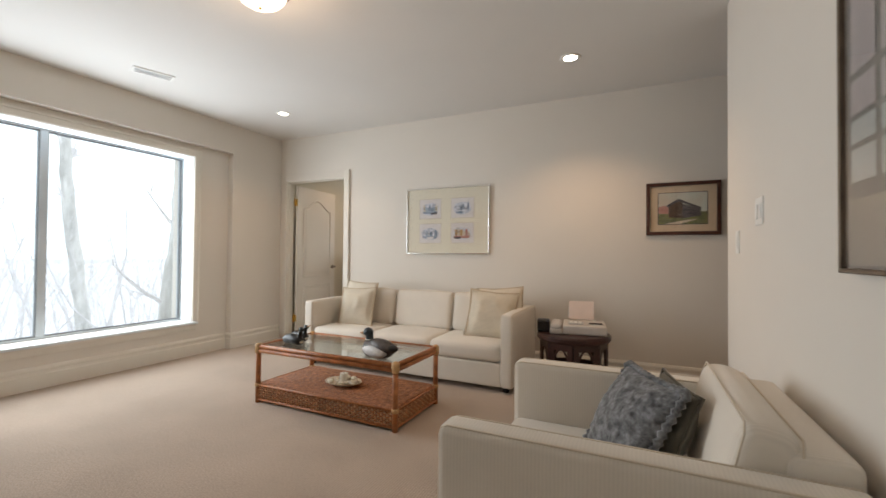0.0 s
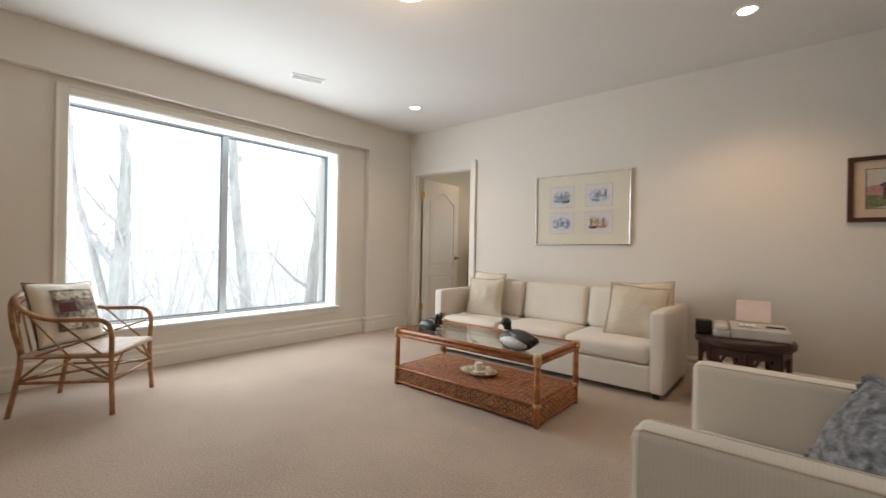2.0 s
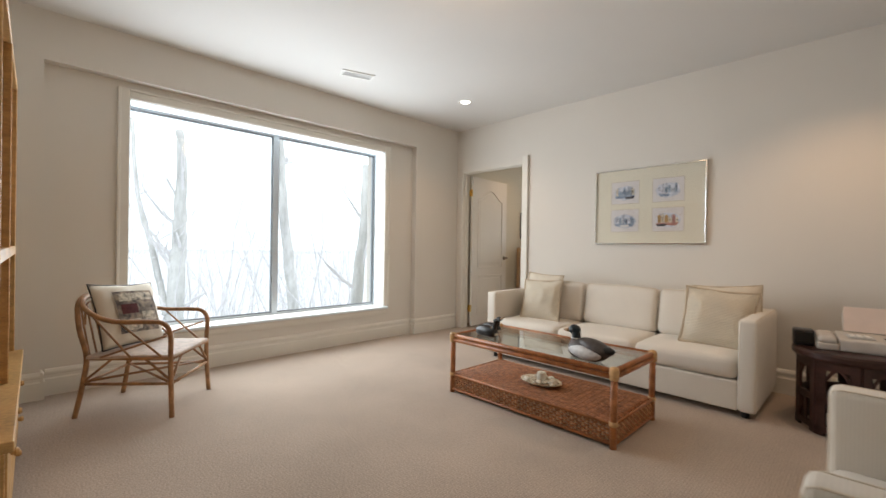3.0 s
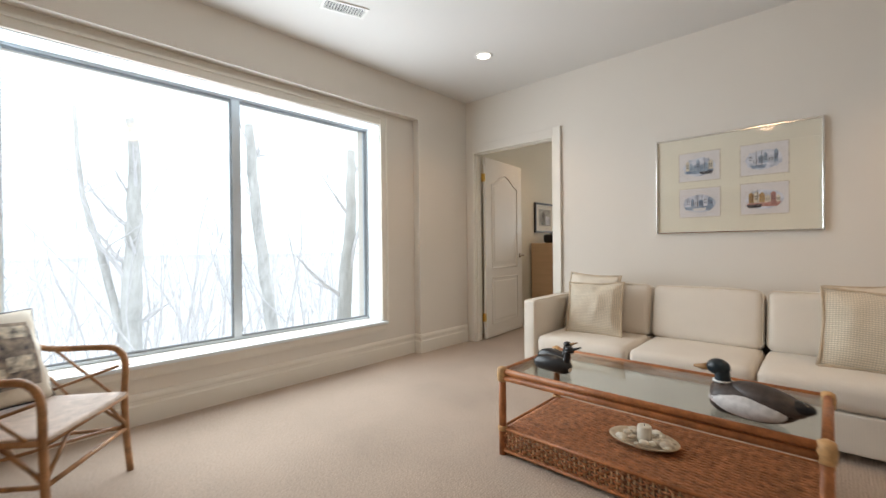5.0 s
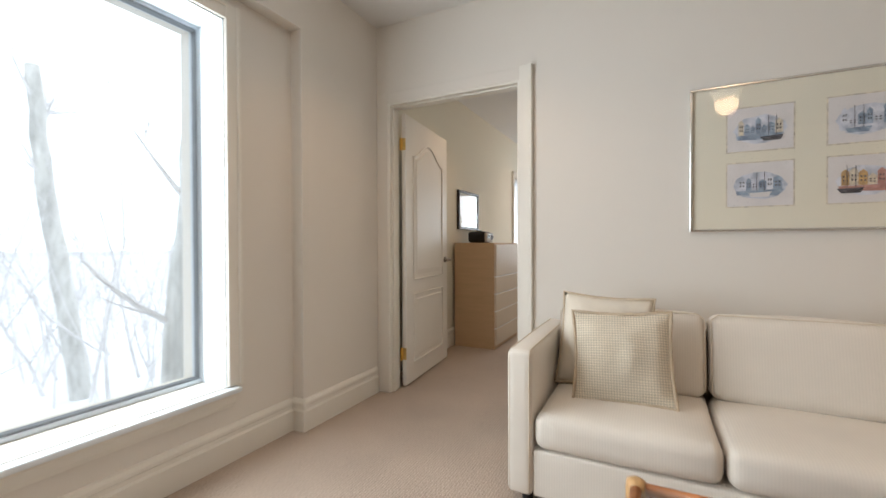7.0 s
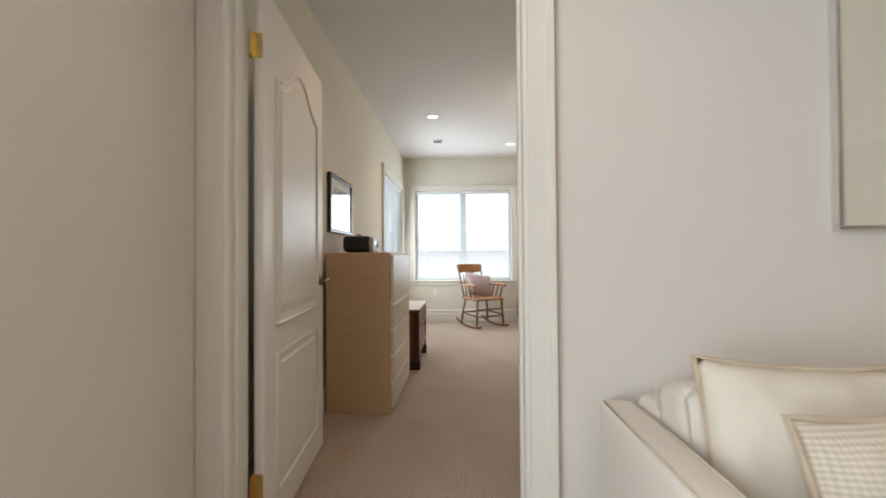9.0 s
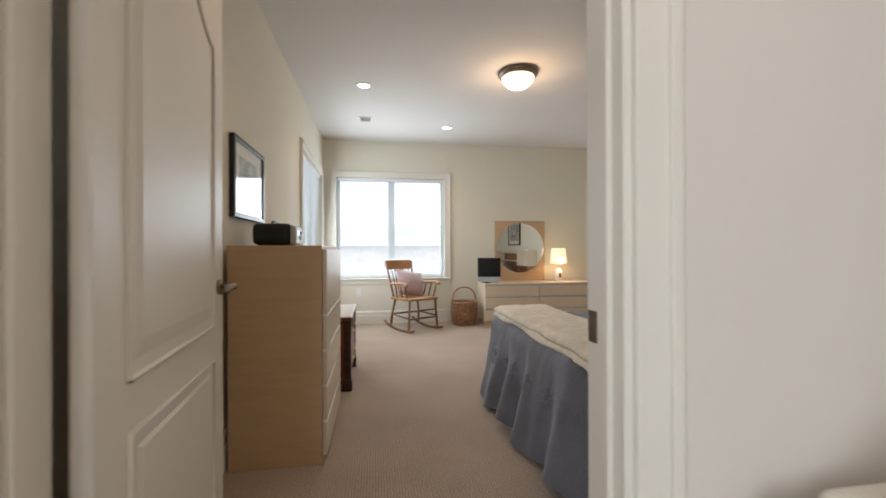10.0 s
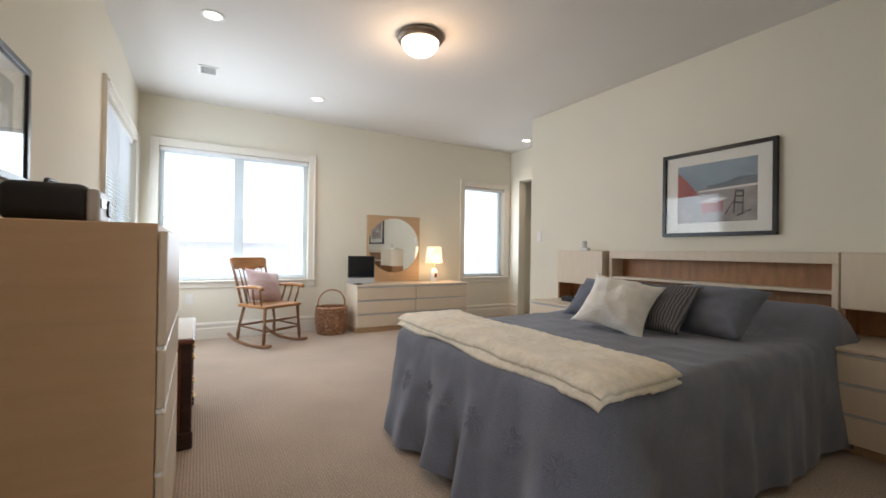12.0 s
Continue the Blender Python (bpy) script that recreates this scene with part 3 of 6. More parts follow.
for z0, z1, arch in ((0.80, 1.755, 0.13), (0.16, 0.685, 0.0)):
    for side in (-1, 1):
        yf = -DT if side < 0 else 0.0
        out = panel_outline(0.13, DWID - 0.13, z0, z1, arch)
        bm = tube([(x, yf + side * 0.001, z) for x, z in out + out[:1]], 0.009, 6, False)
        part("panel_moulding", bm, M_DOOR, door, smooth=True)
        inn = panel_outline(0.165, DWID - 0.165, z0 + 0.035, z1 - (0.02 if arch else 0.035), arch * 0.93)
        bm = bmesh.new()
        lo = [bm.verts.new((x, yf + side * 0.0005, z)) for x, z in inn]
        cx, cz = DWID / 2, sum(z for _, z in inn) / len(inn)
        hi = [bm.verts.new((cx + (x - cx) * 0.93, yf + side * 0.006, cz + (z - cz) * 0.955)) for x, z in inn]
        for i in range(len(inn)):
            bm.faces.new((lo[i], lo[(i + 1) % len(inn)], hi[(i + 1) % len(inn)], hi[i]))
        bm.faces.new(hi)
        part("door_panel", bm, M_DOOR, door)
for z in (0.25, 1.82):
    bm = tube([(-0.006, 0.006, z - 0.045), (-0.006, 0.006, z + 0.045)], 0.007, 8)
    add_box(bm, -0.03, 0.0, -0.001, 0.002, z - 0.045, z + 0.045)
    add_box(bm, -0.002, 0.001, -0.033, 0.0, z - 0.045, z + 0.045)
    part("hinge", bm, M_BRASS, door, "brass butt hinge")
for side in (-1, 1):
    y0 = -DT if side < 0 else 0.0
    bm = bmesh.new()
    add_tube(bm, [(DWID - 0.06, y0, 0.93), (DWID - 0.06, y0 + side * 0.01, 0.93)], 0.027, 20)
    add_tube(bm, [(DWID - 0.06, y0 + side * 0.01, 0.93), (DWID - 0.06, y0 + side * 0.048, 0.93)], 0.011, 10)
    add_tube(bm, spline([(DWID - 0.05, y0 + side * 0.05, 0.93), (DWID - 0.10, y0 + side * 0.053, 0.934), (DWID - 0.165, y0 + side * 0.048, 0.925)], 4), [0.012] * 8 + [0.007], 10)
    part("door_handle", bm, M_NICKEL, door, "brushed nickel lever handle", True)

# ceiling fittings


def downlight(x, y):
    t = thing("recessed_downlight", x, y, CZ, 0, "lit round white recessed ceiling downlight", "downlight", "recessed downlights")
    bm = bmesh.new()
    k = 28
    prof = [(0.052, -0.002), (0.058, -0.006), (0.075, -0.005), (0.078, 0.0)]
    add = [[bm.verts.new((r * math.cos(a), r * math.sin(a), h)) for a in (i * 2 * math.pi / k for i in range(k))] for r, h in prof]
    for a, b in zip(add, add[1:]):
        for i in range(k):
            bm.faces.new((a[i], a[(i + 1) % k], b[(i + 1) % k], b[i]))
    part("trim_ring", bm, M_WHITE, t, smooth=True)
    part("lens", lathe([(0.052, 0.0), (0.052, -0.004), (0.02, -0.008)], 28), M_SPOTLIT, t, "glowing lens", True)


for x, y in ((-2.615, 4.06), (0.40, 4.02), (-2.95, 8.27), (-1.93, 9.52), (1.06, 9.57), (-2.93, 5.91)):
    downlight(x, y)


def dome_light(x, y, watts):
    t = thing("ceiling_light", x, y, CZ, 0, "lit flush ceiling light with a frosted glass bowl", "ceiling light", "flush ceiling lights")
    part("rim", lathe([(0.12, 0), (0.172, -0.003), (0.178, -0.018), (0.165, -0.04), (0.145, -0.05), (0.13, -0.05)], 40), M_BRONZE, t, "brown bronze stepped rim", True)
    part("bowl", lathe([(0.142, -0.045)] + [(0.142 * math.cos(a), -0.05 - 0.10 * math.sin(a)) for a in (radians(d) for d in (10, 25, 40, 55, 70, 83))], 40), M_BULB, t, "glowing frosted glass bowl", True)
    part("finial", lathe([(0.004, -0.143), (0.011, -0.151), (0.011, -0.158), (0.004, -0.167)], 12), M_BRONZE, t, "", True)
    point_lamp("bowl_bulb", x, y, CZ - 0.20, watts, WARM, 0.10)


dome_light(-1.03, 2.38, 6)
dome_light(-1.59, 7.76, 10.5)


def vent(x, y, w, d, n, rz):
    t = thing("ceiling_vent", x, y, CZ, rz, "white slatted metal ceiling vent", "vent")
    bm = bmesh.new()
    for a in ((-w / 2, w / 2, -d / 2, -d / 2 + 0.02), (-w / 2, w / 2, d / 2 - 0.02, d / 2), (-w / 2, -w / 2 + 0.02, -d / 2 + .02, d / 2 - .02), (w / 2 - 0.02, w / 2, -d / 2 + .02, d / 2 - .02)):
        add_box(bm, *a, -0.008, 0)
    part("frame", bm, M_WHITE, t)
    # flat sheet whose dark grey stands for the shade behind the slats
    part("backing", box(-w / 2 + .02, w / 2 - .02, -d / 2 + .02, d / 2 - .02, -0.002, -0.0005), M_DUCT, t, "grey sheet painted as the shade inside the duct")
    for i in range(n):
        xx = -w / 2 + 0.02 + (w - 0.04) * (i + 0.5) / n
        part("slat", box(-0.008, 0.008, -d / 2 + .02, d / 2 - .02, -0.0008, 0.0008, 0, 1, Matrix.Translation((xx, 0, -0.006)) @ Matrix.Rotation(radians(68), 4, "Y")), M_WHITE, t)


vent(-2.855, 2.86, 0.30, 0.13, 14, 72)
vent(-2.96, 9.31, 0.16, 0.20, 8, 0)

# ---------- living room ----------


def joined(name, pieces, m, label, category, group=""):
    """One mesh of several painted pieces: for figures that stay a single object."""
    bm, mats = bmesh.new(), []
    for b, mat in pieces:
        if mat not in mats:
            mats.append(mat)
        k = mats.index(mat)
        bmesh.ops.recalc_face_normals(b, faces=b.faces)
        vs = {v: bm.verts.new(v.co) for v in b.verts}
        for f in b.faces:
            nf = bm.faces.new([vs[v] for v in f.verts])
            nf.material_index, nf.smooth = k, True
        b.free()
    me = bpy.data.meshes.new(name)
    bm.to_mesh(me)
    bm.free()
    for mt in mats:
        me.materials.append(mt)
    o = new(name, me)
    o.matrix_world = m
    return tagged(o, label, category, group)


def upholstered(name, x, y, rz, w, d, arm_t, arm_h, seats, back_h, label, category, cush=0.085, lean_deg=11, soft=0.05, top=0.02):
    """Square-armed upholstered seat, front towards local -Y."""
    t = thing(name, x, y, 0, rz, label, category)
    a, f = w / 2, -d / 2
    for s in (-1, 1):
        x0, x1 = sorted((s * a, s * (a - arm_t)))
        part("arm", softbox(x0, x1, f, -f - 0.01, 0.045, arm_h, 0.025, 0.004), M_SOFAY, t, smooth=True)
        for e in (s * (a - 0.012), s * (a - arm_t + 0.012)):
            part("piping", tube([(e, f + 0.006, 0.06), (e, f + 0.003, 0.3), (e, f + 0.004, arm_h - 0.03), (e, f + 0.010, arm_h - 0.010), (e, f + 0.03, arm_h - 0.002), (e, 0, arm_h), (e, -f - 0.03, arm_h - 0.002)], 0.0035, 6), M_PIPE, t, smooth=True)
    i = a - arm_t
    part("base", softbox(-i, i, f + 0.015, -f - 0.03, 0.045, 0.235, 0.012, 0.002), M_SOFA, t, smooth=True)
    part("back", softbox(-i, i, -f - 0.16, -f - 0.01, 0.235, arm_h + top, 0.03, 0.004), M_SOFA, t, smooth=True)
    cw = 2 * i / seats
    lean = Matrix.Rotation(radians(-lean_deg), 4, "X")
    for k in range(seats):
        x0 = -i + k * cw
        part("seat_cushion", softbox(x0 + 0.004, x0 + cw - 0.004, f + 0.005, -f - 0.20, 0.24, 0.385, 0.045, 0.014, 0.003), M_SOFA, t, smooth=True)
        bm = softbox(x0 + 0.005, x0 + cw - 0.005, -cush, cush, 0, back_h - 0.37, soft, 0.012, 0.004)
        bmesh.ops.transform(bm, matrix=Matrix.Translation((0, -f - 0.18 - cush, 0.375)) @ lean, verts=bm.verts)
        part("back_cushion", bm, M_SOFA, t, smooth=True)
        hh = back_h - 0.37
        for yy in (-cush, cush):
            e0, e1, q = x0 + 0.012, x0 + cw - 0.012, 0.85 * yy
            seam = tube([(e0, q, 0.03), (e0, q, hh - 0.03), (e0 + 0.025, q, hh - 0.006), (e1 - 0.025, q, hh - 0.006), (e1, q, hh - 0.03), (e1, q, 0.03)], 0.003, 6)
            bmesh.ops.transform(seam, matrix=Matrix.Translation((0, -f - 0.18 - cush, 0.375)) @ lean, verts=seam.verts)
            part("cushion_piping", seam, M_PIPE, t, smooth=True)
    for sx in (-1, 1):
        for sy in (-1, 1):
            part("foot", lathe([(0.022, 0), (0.025, 0.046)], 12, sx * (a - 0.07), sy * (-f - 0.07)), M_BLACKP, t)
    return t


upholstered("sofa", -1.128, 4.41, 0, 2.185, 0.82, 0.105, 0.64, 3, 0.745, "three-seat sofa in cream ribbed upholstery with square arms", "sofa")
upholstered("armchair", 0.85, 2.29, -90, 0.92, 0.99, 0.105, 0.625, 1, 0.715, "deep armchair in cream ribbed upholstery by the partition", "armchair", 0.068, 13, 0.05, 0.045)


def pillow(name, m, w, h, d, mat, label, rim=None, flange=0.0, seed=0.0, group="", rim_r=0.006, rope=False, waist=0.07, wrinkle=0.006):
    t = new(name)
    t.matrix_world = m
    tagged(t, label, "pillow", group)
    part("cover", pillow_mesh(w, h, d, flange=flange, seed=seed, waist=waist, wrinkle=wrinkle), mat, t, smooth=True)
    if rim:
        part("border", pillow_rim(w, h, r=rim_r, k=26 if rope else 10, twist=0.35 if rope else 0.0), rim, t, smooth=True)
    return t


# sofa pillows: -Y side faces the room
pillow("throw_pillow", pose(-1.90, 4.42, 0.385, -14, 2, -4), 0.42, 0.45, 0.14, M_CREAMP, "plain cream pillow leaning in the sofa corner", M_PILBORDER, 0, 1.0, "sofa pillows")
pillow("throw_pillow", pose(-1.79, 4.26, 0.385, -17, -2, 4), 0.41, 0.40, 0.13, M_PIL, "tan waffle-weave pillow with a fringed border", M_PILBORDER, 0.1, 2.0, "sofa pillows", 0.008)
pillow("throw_pillow", pose(-0.27, 4.42, 0.385, -15, -4, 6), 0.44, 0.45, 0.14, M_CREAMP, "plain cream pillow behind another pillow", M_PILBORDER, 0, 3.0, "sofa pillows")
pillow("throw_pillow", pose(-0.33, 4.26, 0.385, -18, 4, 6), 0.45, 0.43, 0.14, M_PIL, "tan waffle-weave pillow with a fringed border", M_PILBORDER, 0.1, 4.0, "sofa pillows", 0.008)
# armchair pillows
pillow("throw_pillow", pose(0.775, 2.334, 0.378, -30, 0, -62.5), 0.385, 0.36, 0.13, M_CHENILLE, "blue-grey chenille pillow with a twisted fringe", M_CHENILLE, 0.03, 5.0, "armchair pillows", 0.013, True)
pillow("throw_pillow", pose(0.915, 2.40, 0.385, -20, 0, -75), 0.36, 0.31, 0.10, M_OLIVE, "dark olive velvet pillow behind the chenille one", M_OLIVE, 0, 6.0, "armchair pillows")

# coffee table
ct = thing("coffee_table", -1.115, 3.29, 0, 0, "rattan coffee table with a glass top and woven lower deck", "coffee table")
CX, CY, CH = 0.605, 0.285, 0.43
for sx in (-1, 1):
    for sy in (-1, 1):
        part("leg", tube([(sx * CX, sy * CY, 0), (sx * CX, sy * CY, CH - 0.012)], 0.019, 12), M_RATTAN, ct, smooth=True)
        bm = lathe([(0.021, CH - 0.062), (0.026, CH - 0.055), (0.027, CH - 0.02), (0.024, CH + 0.004), (0.010, CH + 0.012)], 12, sx * CX, sy * CY)
        part("corner_binding", bm, M_RATJOINT, ct, "pale cane binding round the corner joint", True)
        part("foot_binding", lathe([(0.021, 0.12), (0.024, 0.124), (0.024, 0.142), (0.021, 0.146)], 12, sx * CX, sy * CY), M_RATJOINT, ct, "", True)
for s in (-1, 1):
    for dz, o in ((0.0, 0.0), (-0.030, 0.004)):
        part("rail", tube([(-CX, s * (CY + o), CH - 0.012 + dz), (CX, s * (CY + o), CH - 0.012 + dz)], 0.015, 10), M_RATTAN, ct, smooth=True)
        part("rail", tube([(s * (CX + o), -CY, CH - 0.012 + dz), (s * (CX + o), CY, CH - 0.012 + dz)], 0.015, 10), M_RATTAN, ct, smooth=True)
p = part("glass_top", box(-CX + 0.012, CX - 0.012, -CY + 0.012, CY - 0.012, CH - 0.012, CH - 0.004, 0.002, 1), M_GLASS, ct, "clear glass panel")
p.visible_shadow = False
bm = bmesh.new()
for i in range(46):           # woven strips of the deck, each a rounded band
    y0 = -CY + 0.004 + i * (2 * CY - 0.008) / 46
    pts = [(-CX + 0.01 + j * (2 * CX - 0.02) / 60, y0 + 0.006, 0.133 + 0.0025 * math.sin(j * 1.57 + i * math.pi)) for j in range(61)]
    add_tube(bm, pts, 0.0058, 5)
tagged(part("woven_deck", bm, M_WEAVE, ct, "reddish-brown woven rattan deck", True), kind="stuff")
part("deck_board", box(-CX, CX, -CY, CY, 0.112, 0.127), M_WEAVE, ct)
bm, bm2 = bmesh.new(), bmesh.new()
for s in (-1, 1):
    for r in range(6):        # horizontal weavers
        z = 0.034 + r * 0.016
        n = 78
        add_tube(bm, [(-CX + j * 2 * CX / n, s * (CY + 0.009 * math.sin(j * math.pi / 1.5 + r * math.pi)), z) for j in range(n + 1)], 0.0062, 5)
        n = 36
        add_tube(bm, [(s * (CX + 0.009 * math.sin(j * math.pi / 1.5 + r * math.pi)), -CY + j * 2 * CY / n, z) for j in range(n + 1)], 0.0062, 5)
    for j in range(52):       # upright stakes
        x = -CX + 0.012 + j * (2 * CX - 0.024) / 51
        add_tube(bm2, [(x, s * (CY + 0.002), 0.026), (x, s * (CY + 0.002), 0.126)], 0.0046, 5)
    for j in range(24):
        y = -CY + 0.012 + j * (2 * CY - 0.024) / 23
        add_tube(bm2, [(s * (CX + 0.002), y, 0.026), (s * (CX + 0.002), y, 0.126)], 0.0046, 5)
tagged(part("woven_skirt", bm, M_WEAVE, ct, "basket-woven rattan skirt", True), kind="stuff")
tagged(part("stake_weave", bm2, M_WEAVE2, ct, "pale upright cane stakes", True), kind="stuff")
for s in (-1, 1):
    for z in (0.024, 0.132):
        part("edge_cane", tube([(-CX, s * (CY + 0.006), z), (CX, s * (CY + 0.006), z)], 0.008, 8), M_RATTAN, ct, smooth=True)
        part("edge_cane", tube([(s * (CX + 0.006), -CY, z), (s * (CX + 0.006), CY, z)], 0.008, 8), M_RATTAN, ct, smooth=True)
TOP = CH - 0.004


def blob(c, rx, ry, rz, n=14, m=None):
    bm = bmesh.new()
    bmesh.ops.create_uvsphere(bm, u_segments=n + 4, v_segments=n, radius=1, matrix=(m or Matrix()) @ Matrix.Translation(c) @ Matrix.Diagonal((rx, ry, rz, 1)))
    return bm


# mallard decoy: bill towards local -X
tilt = Matrix.Rotation(radians(8), 4, "Y")
joined("duck_decoy", [
    (tube(spline([(-0.135, 0, 0.055), (-0.10, 0, 0.052), (-0.03, 0, 0.056), (0.06, 0, 0.056), (0.13, 0, 0.062), (0.185, 0, 0.078)], 4),
          [0.010, 0.035, 0.048, 0.055, 0.06, 0.063, 0.065, 0.066, 0.066, 0.066, 0.065, 0.063, 0.06, 0.056, 0.05, 0.044, 0.036, 0.026, 0.018, 0.012, 0.006], 16), M_DBACK),
    (blob((0.0, 0.028, 0.050), 0.135, 0.050, 0.047), M_DGREY),
    (blob((0.0, -0.028, 0.050), 0.135, 0.050, 0.047), M_DGREY),
    (blob((-0.092, 0, 0.068), 0.05, 0.047, 0.055), M_DBROWN),
    (blob((0.045, 0, 0.094), 0.13, 0.060, 0.044, 14, tilt), M_DBACK),
    (blob((0.145, 0, 0.082), 0.058, 0.036, 0.026), M_BLACK),
    (tube(spline([(-0.095, 0, 0.095), (-0.097, 0, 0.13), (-0.10, 0, 0.15)], 4), [0.036, 0.034, 0.031, 0.029, 0.028, 0.028, 0.028, 0.028, 0.028], 12), M_DGREEN),
    (tube([(-0.096, 0, 0.112), (-0.096, 0, 0.118)], 0.0352, 16), M_WHITE),
    (blob((-0.112, 0, 0.165), 0.044, 0.033, 0.034), M_DGREEN),
    (tube([(-0.145, 0, 0.160), (-0.175, 0, 0.152), (-0.208, 0, 0.150)], [0.015, 0.013, 0.006], 10), M_BILL)],
    pose(-0.715, 3.11, TOP, 0, 0, -16) @ Matrix.Diagonal((0.93, 0.95, 0.94, 1)), "painted wooden mallard decoy with a dark green head", "decoy")
# two small loon decoys, side by side


def loon(x, y, rz, k, red):
    bill = M_BILL if red else M_BLACK
    joined("loon_decoy", [
        (tube(spline([(-0.08, 0, 0.03), (-0.04, 0, 0.034), (0.03, 0, 0.036), (0.08, 0, 0.03), (0.11, 0, 0.034)], 4),
              [0.008, 0.02, 0.027, 0.031, 0.033, 0.035, 0.036, 0.036, 0.036, 0.035, 0.034, 0.032, 0.03, 0.025, 0.018, 0.011, 0.005], 12), M_BLACK),
        (blob((-0.062, 0, 0.03), 0.02, 0.021, 0.018), M_CREAMP),
        (tube(spline([(-0.055, 0, 0.05), (-0.062, 0, 0.08), (-0.066, 0, 0.10)], 3), [0.018, 0.016, 0.014, 0.0135, 0.013, 0.013, 0.013], 10), M_BLACK),
        (blob((-0.073, 0, 0.108), 0.022, 0.015, 0.016), M_BLACK),
        (tube([(-0.09, 0, 0.112), (-0.130, 0, 0.128)], [0.007, 0.002], 8), bill)],
        pose(x, y, TOP, 0, 0, rz) @ Matrix.Diagonal((k, k, k, 1)), "small black painted loon decoy on the glass table", "decoy", "loon decoys")


loon(-1.50, 3.14, 172, 1.15, False)
loon(-1.565, 3.27, 168, 1.08, True)

# shell plate with a candle on the lower deck
sp = thing("shell_plate", -1.13, 3.27, 0.139, 0, "oval plate heaped with sea shells", "plate")
part("plate", lathe([(0.06, 0.0), (0.09, 0.004), (0.135, 0.022), (0.150, 0.027), (0.148, 0.031), (0.13, 0.026), (0.085, 0.012), (0.02, 0.010)], 36, 0, 0, 0, 1.0, 0.72), M_PLATE, sp, smooth=True)
rng = random.Random(5)
for i in range(26):
    a, r = rng.uniform(0, 6.28), 0.125 * math.sqrt(rng.uniform(0.12, 1))
    s = rng.uniform(0.011, 0.022)
    part("shell", blob((r * math.cos(a), 0.7 * r * math.sin(a), 0.024 + s * 0.5), s * 1.3, s, s * 0.7, 6, None), M_SHELL if i % 3 else M_CANDLE, sp, smooth=True)
cd = thing("candle", -1.125, 3.27, 0.16, 0, "short ivory candle among the shells", "candle")
part("wax", lathe([(0.030, 0), (0.031, 0.004), (0.031, 0.06), (0.028, 0.066), (0.012, 0.063)], 20), M_CANDLE, cd, smooth=True)
part("wick", tube([(0, 0, 0.06), (0.001, 0, 0.076)], 0.0012, 5), M_BLACK, cd)

# rattan armchair by the window: front towards local -Y
rc = thing("rattan_armchair", -2.915, 1.325, 0, 142.5, "bent rattan armchair with a pale woven seat", "chair")
rc.scale = (0.94, 0.94, 0.93)
FW, RW, FD, RD, SH = 0.265, 0.235, -0.27, 0.27, 0.40
for s in (-1, 1):
    front = spline([(s * (FW + 0.01), FD - 0.012, 0), (s * FW, FD, 0.2), (s * FW, FD + 0.005, SH), (s * (FW + 0.01), FD + 0.005, 0.56), (s * (FW + 0.015), FD + 0.05, 0.625), (s * (FW + 0.02), FD + 0.14, 0.635), (s * (FW + 0.02), 0.08, 0.64), (s * (FW - 0.005), 0.24, 0.70), (s * 0.17, 0.33, 0.765), (0, 0.36, 0.785)], 5)
    part("arm_and_front_leg", tube(front, 0.0155, 10), M_CANE, rc, smooth=True)
    rear = spline([(s * (RW + 0.01), RD + 0.05, 0), (s * RW, RD + 0.01, 0.22), (s * RW, RD - 0.01, SH), (s * (RW + 0.005), 0.30, 0.58), (s * 0.19, 0.345, 0.735), (s * 0.10, 0.36, 0.785), (0, 0.365, 0.80)], 5)
    part("rear_leg", tube(rear, 0.0155, 10), M_CANE, rc, smooth=True)
    part("side_rail", tube([(s * FW, FD, SH - 0.012), (s * RW, RD - 0.01, SH - 0.012)], 0.013, 8), M_CANE, rc, smooth=True)
    part("side_stretcher", tube([(s * FW, FD, 0.22), (s * RW, RD + 0.01, 0.22)], 0.010, 8), M_CANE, rc, smooth=True)
    for a, b in (((s * FW, FD, 0.24), (s * FW * 0.96, FD + 0.16, SH - 0.02)), ((s * RW, RD, 0.24), (s * RW, RD - 0.16, SH - 0.02))):
        part("brace", tube([a, b], 0.008, 8), M_CANE, rc, smooth=True)
    for a, b in (((s * FW, FD + 0.03, SH + 0.14), (s * (FW - 0.005), 0.16, SH)), ((s * (FW + 0.012), 0.05, 0.635), (s * FW, FD + 0.06, SH)), ((s * FW, 0.20, 0.66), (s * FW, -0.02, SH))):
        part("arm_brace", tube([a, b], 0.007, 8), M_CANE, rc, smooth=True)
    part("front_brace", tube([(s * FW, FD, 0.24), (s * FW * 0.5, FD, SH - 0.02)], 0.008, 8), M_CANE, rc, smooth=True)
part("front_rail", tube([(-FW, FD, SH - 0.012), (FW, FD, SH - 0.012)], 0.014, 8), M_CANE, rc, smooth=True)
part("rear_rail", tube([(-RW, RD - 0.01, SH - 0.012), (RW, RD - 0.01, SH - 0.012)], 0.013, 8), M_CANE, rc, smooth=True)
for z, y0 in ((0.22, FD), (0.22, RD + 0.01)):
    part("cross_stretcher", tube([(-FW if y0 < 0 else -RW, y0, z), (FW if y0 < 0 else RW, y0, z)], 0.010, 8), M_CANE, rc, smooth=True)
part("diagonal_stretcher", tube([(-FW, FD, 0.225), (RW, RD, 0.225)], 0.008, 8), M_CANE, rc, smooth=True)
part("diagonal_stretcher", tube([(FW, FD, 0.235), (-RW, RD, 0.235)], 0.008, 8), M_CANE, rc, smooth=True)
